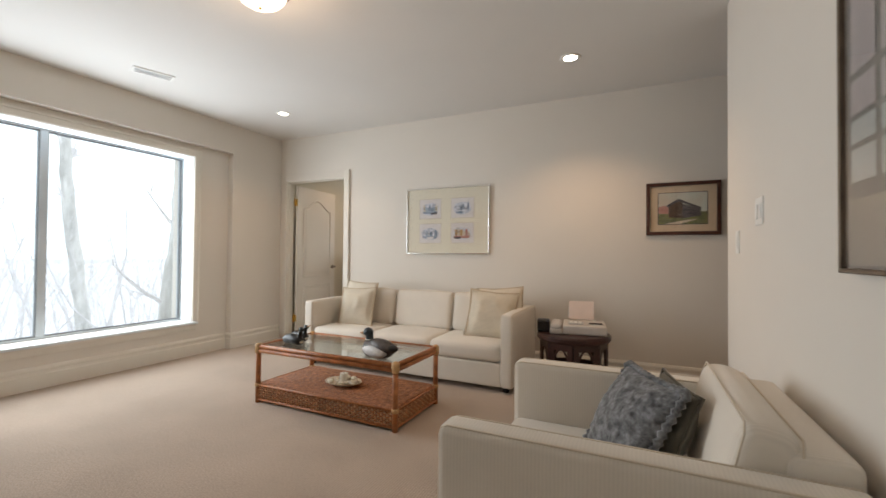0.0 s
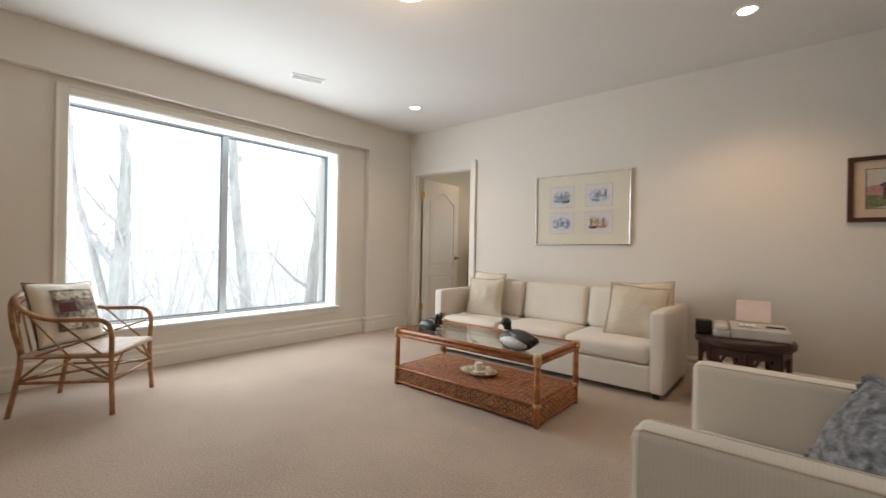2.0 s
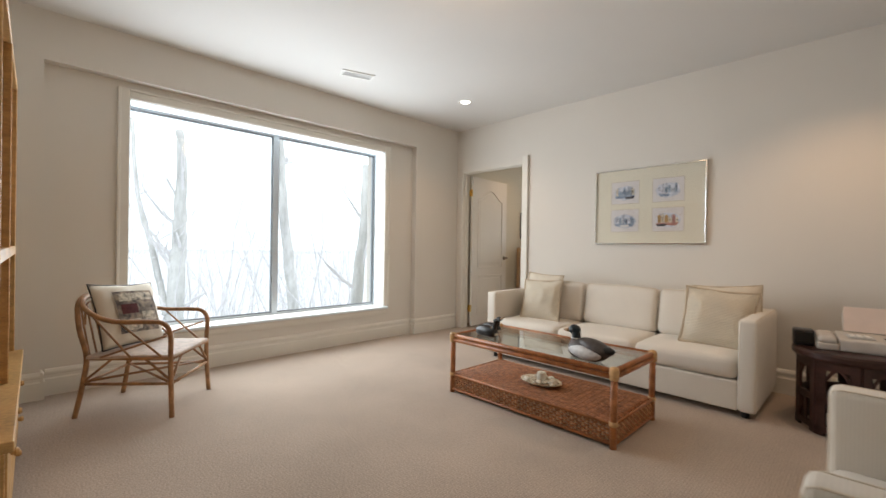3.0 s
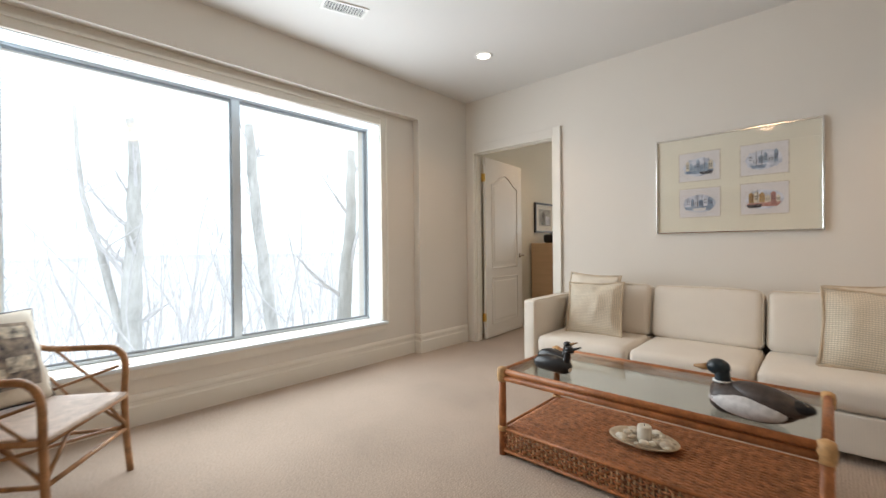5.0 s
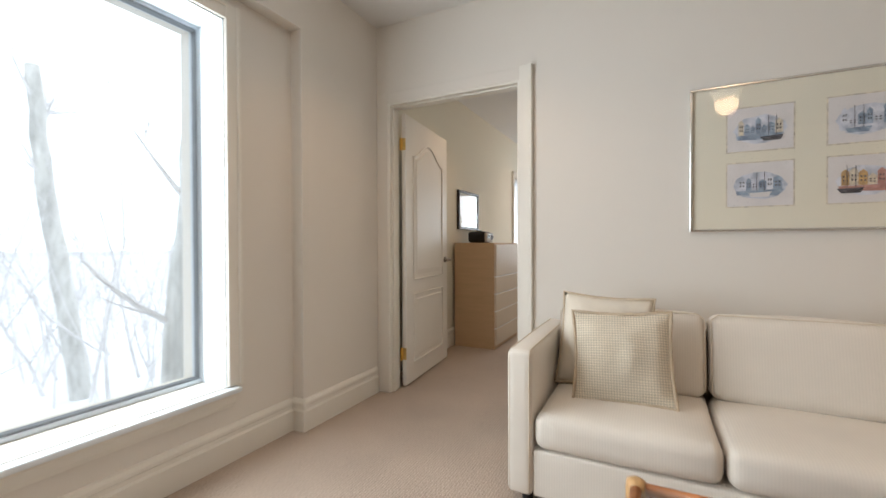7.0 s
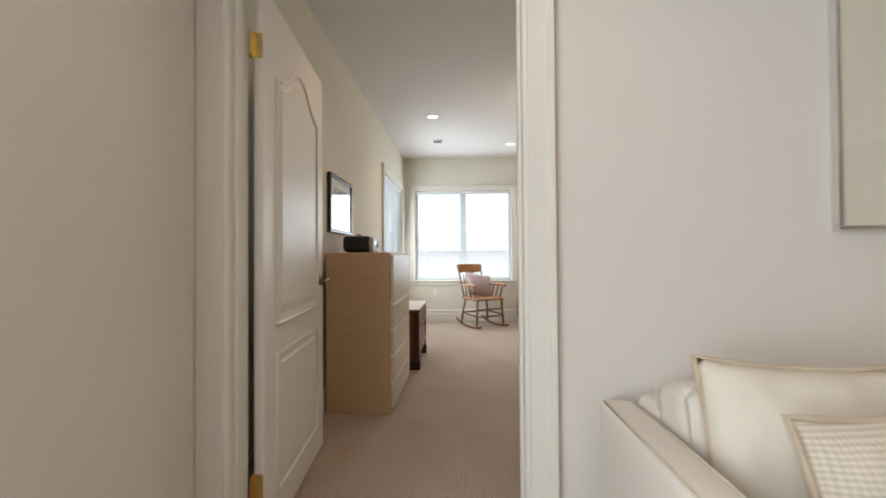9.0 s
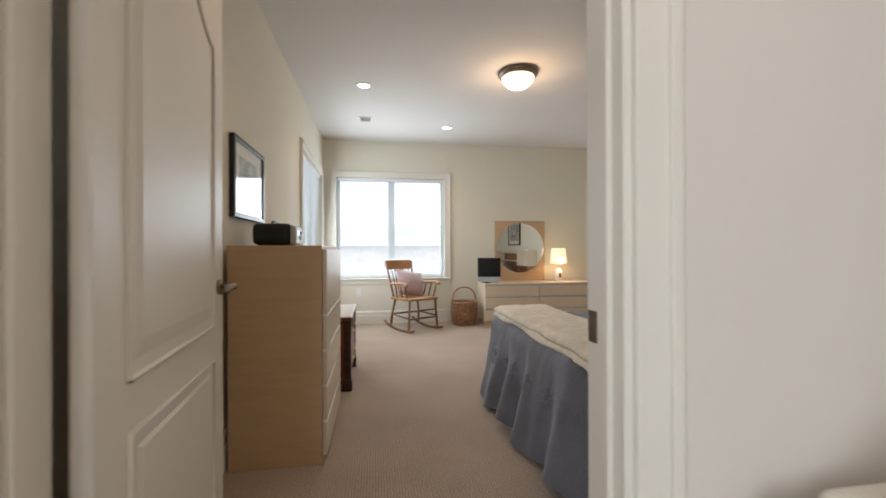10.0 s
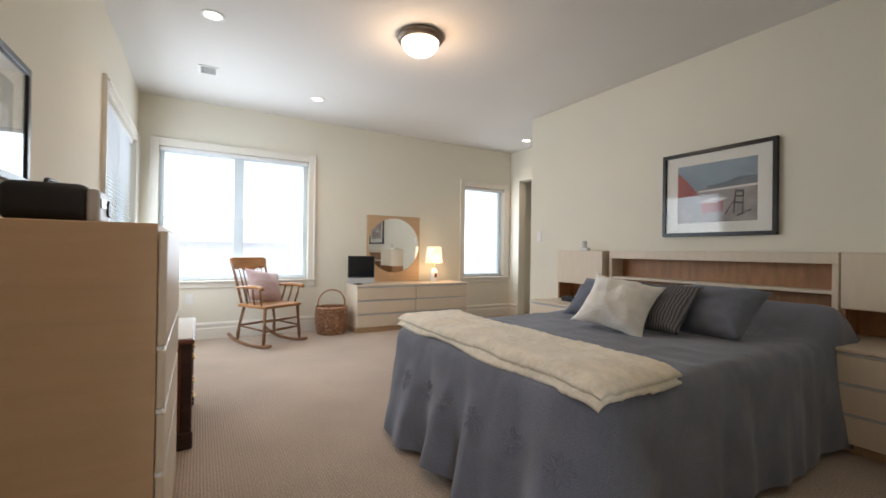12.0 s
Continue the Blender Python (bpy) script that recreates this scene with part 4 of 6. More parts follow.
part("seat", softbox(-FW + 0.004, FW - 0.004, FD - 0.012, RD - 0.02, SH - 0.015, SH + 0.012, 0.012, 0.004), M_SEATCANE, rc, "pale woven cane seat", True)
for i in range(7):
    x = -0.18 + i * 0.06
    part("back_cane", tube(spline([(x * 1.1, RD - 0.005, SH), (x, 0.315, 0.60), (x * 0.85, 0.35, 0.745 - abs(x) * 0.15)], 4), 0.006, 6), M_CANE, rc, smooth=True)
part("back_hoop", tube(spline([(-0.17, 0.315, 0.60), (-0.10, 0.35, 0.72), (0, 0.36, 0.745), (0.10, 0.35, 0.72), (0.17, 0.315, 0.60)], 5), 0.008, 6), M_CANE, rc, smooth=True)
M_PATCH = material("dark_patterned_panel", (0.30, 0.24, 0.18), 0.85, 0.5, 26, dark=(0.03, 0.03, 0.04), bump=0.3)
M_PATCHR = material("dark_red_patchwork", (0.11, 0.03, 0.03), 0.85, 0.2, 30)
M_PATCHC = material("ivory_patchwork", (0.62, 0.54, 0.42), 0.85, 0.3, 40, dark=(0.12, 0.11, 0.10))
pm = pose(-2.915, 1.325, 0, 0, 0, 142.5) @ pose(0.02, 0.10, SH * 0.93 + 0.014, -20, 3, -17)
pc = pillow("throw_pillow", pm, 0.42, 0.40, 0.14, M_CREAMP, "cream pillow with a dark patchwork panel", M_BLACKP, 0, 9.0, "", 0.004)
pc.scale = (1.1, 1.1, 1.08)


def face_patch(name, x0, x1, z0, z1, off, mat, label=""):
    """Cloth patch that follows the bulge of the pillow's front."""
    bm = bmesh.new()
    n = 8
    rows = []
    for i in range(n + 1):
        row = []
        for j in range(n + 1):
            x, z = x0 + (x1 - x0) * i / n, z0 + (z1 - z0) * j / n
            u, v = x / 0.21, (z - 0.20) / 0.20
            t = 0.07 * max(0.0, (1 - abs(u) ** 2.4) * (1 - abs(v) ** 2.4)) ** 0.55
            row.append(bm.verts.new((x, -t - off, z)))
        rows.append(row)
    for a, b in zip(rows, rows[1:]):
        for j in range(n):
            bm.faces.new((a[j], a[j + 1], b[j + 1], b[j]))
    part(name, bm, mat, pc, label, True)


face_patch("panel", -0.13, 0.13, 0.07, 0.33, 0.014, M_PATCH, "dark patterned patchwork panel")
face_patch("patch", -0.11, 0.11, 0.265, 0.315, 0.0165, M_PATCHC)
face_patch("patch", -0.11, -0.01, 0.185, 0.245, 0.0165, M_PATCHR)
face_patch("patch", 0.01, 0.11, 0.13, 0.19, 0.0165, M_PATCHC)
face_patch("patch", -0.11, 0.0, 0.085, 0.15, 0.0165, M_PATCHC)

# carved side table with a fax machine
st = thing("side_table", 0.39, 4.30, 0, 8, "dark carved round side table beside the sofa", "side table")
st.scale = (0.86, 0.86, 1.0)
part("tabletop", lathe([(0.28, 0.435), (0.325, 0.440), (0.338, 0.455), (0.338, 0.480), (0.328, 0.492), (0.30, 0.496)], 40), M_DARKWOOD, st, "reddish-brown polished round top")
for i in range(8):
    a0 = (i + 0.5) * math.pi / 4
    px, py = 0.28 * math.cos(a0), 0.28 * math.sin(a0)
    mm = Matrix.Translation((px, py, 0)) @ Matrix.Rotation(a0, 4, "Z")
    bm = bmesh.new()
    for z0, z1 in ((0.385, 0.437), (0.19, 0.23), (0.02, 0.06)):
        add_box(bm, -0.009, 0.009, -0.115, 0.115, z0, z1, 0.003, 1, mm)
    for y0, y1 in ((-0.115, -0.062), (0.062, 0.115)):
        add_box(bm, -0.009, 0.009, y0, y1, 0, 0.40, 0.003, 1, mm)
    add_box(bm, -0.007, 0.007, -0.014, 0.014, 0.06, 0.19, 0.003, 1, mm)
    arch = [(0, -0.062 + 0.124 * k / 8, 0.33 + 0.07 * math.sin(math.pi * k / 8)) for k in range(9)]
    add_tube(bm, [mm @ Vector(q) for q in arch], 0.010, 6)
    part("carved_panel", bm, M_DARKWOOD, st, "pierced dark wooden panel")
fx = thing("fax_machine", 0.44, 4.30, 0.496, 8, "warm-grey plastic fax telephone with paper in its tray", "fax machine")
bm = softbox(-0.13, 0.20, -0.13, 0.14, 0.0, 0.075, 0.014)
for v in bm.verts:
    if v.co.z > 0.05:
        v.co.z += 0.10 * (v.co.y + 0.13) * 0.45
part("body", bm, M_FAX, fx, smooth=True)
part("handset", softbox(-0.225, -0.135, -0.135, 0.13, 0.03, 0.085, 0.026), M_FAX, fx, smooth=True)
part("cradle", softbox(-0.23, -0.128, -0.135, 0.14, 0.0, 0.045, 0.012), M_FAX, fx, smooth=True)
part("keypad", box(-0.09, 0.03, -0.09, 0.02, 0, 0.004, 0.001, 1, Matrix.Translation((0, 0, 0.083)) @ Matrix.Rotation(radians(2.6), 4, "X")), M_GREYPL, fx)
for i in range(4):
    for j in range(3):
        part("key", box(-0.078 + j * 0.034, -0.054 + j * 0.034, -0.075 + i * 0.023, -0.060 + i * 0.023, 0.086, 0.0915, 0.001, 1), M_WHITE, fx)
part("display", box(0.07, 0.17, -0.05, -0.01, 0.082, 0.088, 0.001, 1), M_SCREEN, fx)
part("paper_tray", box(-0.09, 0.10, 0, 0.006, 0, 0.12, 0.002, 1, Matrix.Translation((0, 0.12, 0.09)) @ Matrix.Rotation(radians(-18), 4, "X")), M_FAX, fx)
part("paper", box(-0.085, 0.115, -0.003, -0.001, 0, 0.155, 0, 1, Matrix.Translation((0, 0.118, 0.092)) @ Matrix.Rotation(radians(-18), 4, "X")), M_PAPER, fx, "pale sheet of paper standing in the tray")
ck = thing("clock_radio", 0.16, 4.24, 0.496, 12, "small black box-shaped clock on the side table", "clock")
part("case", softbox(-0.05, 0.05, -0.05, 0.05, 0, 0.10, 0.012), M_BLACKP, ck, smooth=True)
part("face", box(-0.04, 0.04, -0.053, -0.049, 0.02, 0.085, 0.001, 1), M_SCREEN, ck)

# wall unit at the window side
wu = thing("wall_unit", -2.10, 0.43, 0, 0, "golden pine wall unit with open shelves and a counter", "wall unit")
X0, X1, Y0, YC, YH = -0.745, 0.75, -0.26, 0.295, 0.26
part("counter", box(X0, X1, Y0, YC, 0.435, 0.47, 0.004, 2), M_PINE, wu)
part("base_side", box(X0, X0 + 0.025, Y0, YC - 0.02, 0, 0.435, 0.003, 1), M_PINE, wu)
part("base_side", box(X1 - 0.025, X1, Y0, YC - 0.02, 0, 0.435, 0.003, 1), M_PINE, wu)
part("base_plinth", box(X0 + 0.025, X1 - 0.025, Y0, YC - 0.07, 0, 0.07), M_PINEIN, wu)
for i in range(3):
    a = X0 + 0.028 + i * 0.482
    for z0, z1 in ((0.075, 0.25), (0.258, 0.43)):
        d = part("drawer", box(a, a + 0.474, YC - 0.05, YC - 0.015, z0, z1, 0.004, 2), M_PINE, wu)
        h = part("knob", lathe([(0.008, 0), (0.014, 0.014), (0.010, 0.022)], 12), M_PINE, d)
        h.matrix_local = Matrix.Translation((a + 0.237, YC - 0.015, (z0 + z1) / 2)) @ Matrix.Rotation(radians(-90), 4, "X")
part("back_panel", box(X0, X1, Y0, Y0 + 0.015, 0.47, 1.92), M_PINEIN, wu, "darker amber back panel")
for x in (X0, -0.01, X1 - 0.025):
    part("upright", box(x, x + 0.025, Y0 + 0.015, YH, 0.47, 1.92, 0.003, 1), M_PINE, wu)
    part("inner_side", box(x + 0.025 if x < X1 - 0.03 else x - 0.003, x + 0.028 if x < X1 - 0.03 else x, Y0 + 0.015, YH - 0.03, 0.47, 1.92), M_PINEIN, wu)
for z in (1.0, 1.30, 1.60, 1.895):
    for a, b in ((X0 + 0.028, -0.01), (0.018, X1 - 0.028)):
        part("shelf", box(a, b, Y0 + 0.015, YH - (0.0 if z in (1.0, 1.895) else 0.05), z, z + 0.025 + (0.02 if z == 1.0 else 0), 0.003, 1), M_PINE, wu)
tv = thing("television", -2.30, 0.40, 0.47, 0, "grey tube television standing in the wall unit", "television")
part("case", softbox(-0.22, 0.22, -0.22, 0.14, 0.0, 0.47, 0.04), M_GREYPL, tv, smooth=True)
part("screen", softbox(-0.19, 0.19, 0.13, 0.155, 0.08, 0.43, 0.012, 0.006), M_SCREEN, tv, "dark curved screen", True)
gd = thing("dark_dish", -2.62, 0.60, 0.47, 0, "low dark round dish on the counter", "dish")
part("dish", lathe([(0.05, 0), (0.07, 0.012), (0.072, 0.02), (0.06, 0.016)], 20), M_BLACKP, gd, smooth=True)

# pictures


def framed(name, m, w, h, fw, fd, frame_mat, mat_mat, label, glazed=True):
    """Picture in local X and Z, centred, back on y 0, room towards -Y."""
    t = new(name)
    t.matrix_world = m
    tagged(t, label, "picture")
    a, b = w / 2, h / 2
    for x0, x1, z0, z1 in ((-a, a, b - fw, b), (-a, a, -b, -b + fw), (-a, -a + fw, -b + fw, b - fw), (a - fw, a, -b + fw, b - fw)):
        part("frame_bar", box(x0, x1, -fd, -0.002, z0, z1, 0.003, 2), frame_mat, t)
    part("mat_board", box(-a + fw, a - fw, -fd * 0.45, -0.003, -b + fw, b - fw), mat_mat, t)
    if glazed:
        p = part("glass", box(-a + fw, a - fw, -fd * 0.78, -fd * 0.72, -b + fw, b - fw), M_PICGLASS, t)
        p.visible_shadow = False
    return t


def flat(parent, name, pts, y, mat, label=""):
    bm = bmesh.new()
    f = bm.faces.new([bm.verts.new((x, y, z)) for x, z in pts])
    r = bmesh.ops.extrude_face_region(bm, geom=[f])
    for v in r["geom"]:
        if isinstance(v, bmesh.types.BMVert):
            v.co.y += 0.0006
    return part(name, bm, mat, parent, label)


def rect(x0, x1, z0, z1):
    return [(x0, z0), (x1, z0), (x1, z1), (x0, z1)]


def ink(name, a, b, s=18):
    return material(name, a, 0.8, 0.2, s, dark=b)


I_PAPER = material("watercolour_paper", (0.74, 0.70, 0.68), 0.8, 0.03, 12)
I_MIST = ink("watercolour_mist", (0.66, 0.66, 0.70), (0.40, 0.43, 0.50), 22)
I_BLUE = ink("watercolour_blue_grey", (0.36, 0.43, 0.52), (0.14, 0.18, 0.25), 30)
I_INK = ink("ink_dark", (0.12, 0.11, 0.12), (0.03, 0.03, 0.035), 40)
I_OCHRE = ink("watercolour_ochre", (0.58, 0.38, 0.16), (0.35, 0.22, 0.12), 50)
I_ROSE = ink("watercolour_rose", (0.50, 0.28, 0.24), (0.33, 0.15, 0.13), 50)
I_CREAM = ink("watercolour_cream", (0.70, 0.62, 0.48), (0.45, 0.40, 0.34), 60)
four = framed("picture", pose(-1.017, W, 1.494), 0.985, 0.725, 0.012, 0.028, M_CHROME, M_MATB, "four harbour watercolours in one thin silver frame")
for i, (cx, cz) in enumerate(((-0.20, 0.135), (0.185, 0.135), (-0.20, -0.135), (0.185, -0.135))):
    hw, hh = 0.13, 0.105
    flat(four, "mat_bevel", rect(cx - hw - 0.006, cx + hw + 0.006, cz - hh - 0.006, cz + hh + 0.006), -0.0140, I_CREAM)
    flat(four, "print", rect(cx - hw, cx + hw, cz - hh, cz + hh), -0.0150, I_PAPER, "small watercolour print")
    r2 = random.Random(20 + i)
    y = -0.0160
    blot = [(cx + 0.105 * math.cos(a) * (0.9 + 0.14 * r2.random()), cz - 0.005 + 0.072 * math.sin(a) * (0.85 + 0.2 * r2.random())) for a in (k * 0.449 for k in range(14))]
    flat(four, "wash", blot, y, I_MIST)
    x = cx - 0.085
    while x < cx + 0.075:
        bw, bh = r2.uniform(0.018, 0.036), r2.uniform(0.03, 0.075)
        mt = r2.choice(((I_OCHRE, I_CREAM, I_BLUE), (I_MIST, I_BLUE, I_BLUE), (I_BLUE, I_MIST, I_BLUE), (I_CREAM, I_OCHRE, I_ROSE))[i])
        z0 = cz - 0.028
        flat(four, "house_shape", [(x, z0), (x + bw, z0), (x + bw, z0 + bh), (x + bw / 2, z0 + bh + 0.014), (x, z0 + bh)], y - 0.001, mt)
        for k in range(2):
            flat(four, "ink_window", rect(x + bw * 0.2, x + bw * 0.4, z0 + bh * (0.3 + 0.3 * k), z0 + bh * (0.45 + 0.3 * k)), y - 0.002, I_INK)
            flat(four, "ink_window", rect(x + bw * 0.6, x + bw * 0.8, z0 + bh * (0.3 + 0.3 * k), z0 + bh * (0.45 + 0.3 * k)), y - 0.002, I_INK)
        x += bw + 0.001
    flat(four, "water_shape", [(cx - 0.09, cz - 0.05), (cx + 0.07, cz - 0.058), (cx + 0.095, cz - 0.028), (cx - 0.095, cz - 0.03)], y - 0.002, (I_BLUE, I_MIST, I_BLUE, I_ROSE)[i])
    bx = cx + (0.045, -0.03, 0.0, -0.055)[i]
    flat(four, "boat_shape", [(bx - 0.045, cz - 0.042), (bx - 0.03, cz - 0.062), (bx + 0.035, cz - 0.062), (bx + 0.048, cz - 0.038)], y - 0.003, (I_INK, I_BLUE, I_PAPER, I_INK)[i])
    for q in (-0.012, 0.018):
        flat(four, "mast", rect(bx + q, bx + q + 0.0022, cz - 0.04, cz + 0.06), y - 0.003, I_INK)

I_SKY = ink("painted_dusk_sky", (0.48, 0.56, 0.52), (0.58, 0.50, 0.42), 5)
I_GRASS = ink("painted_grass", (0.24, 0.24, 0.10), (0.10, 0.12, 0.07), 20)
I_BARN = ink("painted_barn_boards", (0.13, 0.085, 0.06), (0.055, 0.038, 0.03), 30)
M_WALNUTF = material("dark_walnut_frame", (0.075, 0.028, 0.018), 0.35, 0.2, 20, grain=0.3, grain_scale=50)
barn = framed("picture", pose(1.212, W, 1.537), 0.56, 0.455, 0.03, 0.03, M_WALNUTF, material("tan_mat_board", (0.62, 0.50, 0.36), 0.8, 0.03, 9), "watercolour of a dark barn in a walnut frame")
flat(barn, "art_border", rect(-0.188, 0.188, -0.138, 0.142), -0.0145, I_INK)
flat(barn, "sky", rect(-0.182, 0.182, -0.03, 0.136), -0.0155, I_SKY)
flat(barn, "meadow", rect(-0.182, 0.182, -0.132, -0.03), -0.0155, I_GRASS)
flat(barn, "hedge", [(-0.182, -0.04), (-0.09, -0.045), (-0.09, 0.0), (-0.14, 0.03), (-0.182, 0.015)], -0.0165, I_ROSE)
flat(barn, "barn_front", [(-0.105, -0.075), (0.0, -0.085), (0.0, 0.045), (-0.03, 0.072), (-0.105, 0.035)], -0.0175, I_BARN)
flat(barn, "barn_side", [(0.0, -0.085), (0.135, -0.065), (0.135, -0.005), (0.0, 0.04)], -0.0175, I_INK)
flat(barn, "barn_roof", [(-0.125, 0.025), (-0.03, 0.085), (0.14, 0.005), (0.135, -0.012), (-0.03, 0.062), (-0.115, 0.012)], -0.0185, I_INK)
flat(barn, "path", [(-0.15, -0.132), (0.02, -0.10), (0.11, -0.095), (-0.02, -0.132)], -0.0165, I_CREAM)

# big framed print and switches on the partition
I_STEEL = ink("print_slate_grey", (0.18, 0.18, 0.17), (0.12, 0.12, 0.115), 4)
part_pic = framed("picture", pose(1.36, 1.67, 1.60, 0, 0, -90), 0.84, 1.04, 0.012, 0.03, M_BRONZE, I_STEEL, "large slate-grey print of window panes in a thin bronze frame")
flat(part_pic, "printed_wall", rect(-0.40, 0.40, -0.50, -0.345), -0.0145, ink("print_taupe_wall", (0.30, 0.27, 0.23), (0.26, 0.235, 0.20), 3))
I_PANES = [ink("print_pane_teal", (0.44, 0.47, 0.46), (0.36, 0.40, 0.40), 5), ink("print_pane_mauve", (0.46, 0.42, 0.42), (0.36, 0.33, 0.35), 5)]
for i, (x0, x1) in enumerate(((-0.385, -0.27), (-0.245, -0.09), (-0.065, 0.10), (0.125, 0.39))):
    for j, (z0, z1) in enumerate(((-0.305, -0.228), (-0.213, -0.160), (-0.145, -0.065), (-0.045, 0.20), (0.22, 0.48))):
        flat(part_pic, "printed_pane", rect(x0, x1, z0, z1), -0.0150, I_PANES[j > 1])


def wall_plate(name, m, w, h, n, label, category):
    t = new(name)
    t.matrix_world = m
    tagged(t, label, category)
    part("plate", box(-w / 2, w / 2, -0.006, 0, -h / 2, h / 2, 0.003, 2), M_WHITE, t)
    for i in range(n):
        x = -w / 2 + w * (i + 0.5) / n
        part("rocker", box(x - 0.016, x + 0.016, -0.010, -0.006, -0.033, 0.033, 0.002, 1), M_WHITE, t)


wall_plate("light_switch", pose(1.36, 2.97, 1.32, 0, 0, -90), 0.125, 0.12, 2, "white two-gang rocker light switch", "switch")
wall_plate("light_switch", pose(1.36, 3.42, 1.20, 0, 0, -90), 0.075, 0.12, 1, "white slim dimmer switch near the wall end", "switch")

# ---------- bedroom ----------
# tall dresser against the left wall, drawers towards +X
td = thing("tall_dresser", -3.31, 6.74, 0, 0, "tall pale birch laminate chest of drawers", "dresser")
part("carcase", box(-0.235, 0.205, -0.40, 0.40, 0.0, 1.085, 0.003, 1), M_LAM, td)
part("drop_front", box(0.207, 0.228, -0.398, 0.398, 0.745, 1.065, 0.004, 2), M_LAML, td, "cream laminate front")
for i in range(4):
    z0 = 0.045 + i * 0.175
    d = part("drawer", box(0.207, 0.228, -0.398, 0.398, z0, z0 + 0.163, 0.004, 2), M_LAML, td, "cream laminate drawer front")
    part("finger_pull", box(0.206, 0.222, -0.398, 0.398, z0 + 0.1635, z0 + 0.1745), M_WHITE, d)
# radio on it
ra = thing("radio", -3.375, 6.69, 1.085, 0, "black portable radio with a silver front", "radio")
part("case", softbox(-0.13, 0.075, -0.10, 0.10, 0.006, 0.125, 0.03), M_BLACKP, ra, smooth=True)
part("front_panel", softbox(0.068, 0.10, -0.095, 0.095, 0.008, 0.112, 0.012), M_GREYPL, ra, "silver-grey control panel", True)
part("dial", tube([(0.098, 0.05, 0.06), (0.106, 0.05, 0.06)], 0.028, 20), M_BLACKP, ra)
part("display", box(0.098, 0.103, -0.07, 0.0, 0.055, 0.085, 0.001, 1), M_SCREEN, ra)
part("carry_handle", tube(spline([(-0.03, -0.07, 0.12), (-0.03, -0.05, 0.135), (-0.03, 0.05, 0.135), (-0.03, 0.07, 0.12)], 4), 0.006, 8), M_BLACKP, ra, smooth=True)
for s in (-1, 1):
    part("foot", box(-0.10, 0.06, s * 0.07 - 0.012, s * 0.07 + 0.012, 0, 0.008), M_BLACKP, ra)

# low mahogany chest with a thin white sheet over its top
lc = thing("low_chest", -3.29, 7.78, 0, 0, "low red mahogany chest with bracket feet", "chest")
part("body", box(-0.26, 0.24, -0.36, 0.36, 0.09, 0.535, 0.004, 2), M_RED, lc)
part("top", box(-0.265, 0.27, -0.39, 0.39, 0.535, 0.558, 0.006, 3), M_RED, lc)
for sy in (-1, 1):
    part("corner_post", box(0.21, 0.262, sy * 0.335 - 0.03, sy * 0.335 + 0.03, 0.0, 0.535, 0.008, 3), M_DARKWOOD, lc, "turned dark corner post")
    part("bracket_foot", box(-0.26, 0.268, sy * 0.335 - 0.036, sy * 0.335 + 0.036, 0, 0.09, 0.01, 2), M_DARKWOOD, lc)
for i in range(2):
    z0 = 0.115 + i * 0.21
    d = part("drawer", box(0.238, 0.256, -0.295, 0.295, z0, z0 + 0.195, 0.005, 2), M_RED, lc)
    for sy in (-1, 1):
        part("pull", tube(spline([(0.256, sy * 0.15 - 0.04, z0 + 0.11), (0.27, sy * 0.15 - 0.03, z0 + 0.09), (0.27, sy * 0.15 + 0.03, z0 + 0.09), (0.256, sy * 0.15 + 0.04, z0 + 0.11)], 3), 0.004, 6), M_BRASS, d, "brass drop pull", True)
rn = thing("chest_top_sheet", -3.29, 7.78, 0.558, 0, "thin white sheet over the top of the low chest", "runner")
part("white_sheet", box(-0.245, 0.262, -0.37, 0.37, 0.0, 0.004, 0.001, 1), M_WHITEP, rn)

# picture over the dresser
bp = framed("picture", pose(-3.58, 6.76, 1.45, 0, 0, 90), 0.575, 0.43, 0.026, 0.03, M_BLACK, M_MATW, "small monochrome print in a glossy black frame")
flat(bp, "print", rect(-0.17, 0.17, -0.115, 0.125), -0.0145, ink("grey_etching", (0.42, 0.42, 0.40), (0.16, 0.16, 0.16), 14))
flat(bp, "etched_tower", [(-0.10, -0.10), (0.0, -0.10), (0.0, 0.05), (-0.05, 0.11), (-0.10, 0.05)], -0.0155, I_INK)
flat(bp, "etched_house", [(0.02, -0.10), (0.13, -0.10), (0.13, 0.02), (0.02, 0.03)], -0.0155, I_MIST)

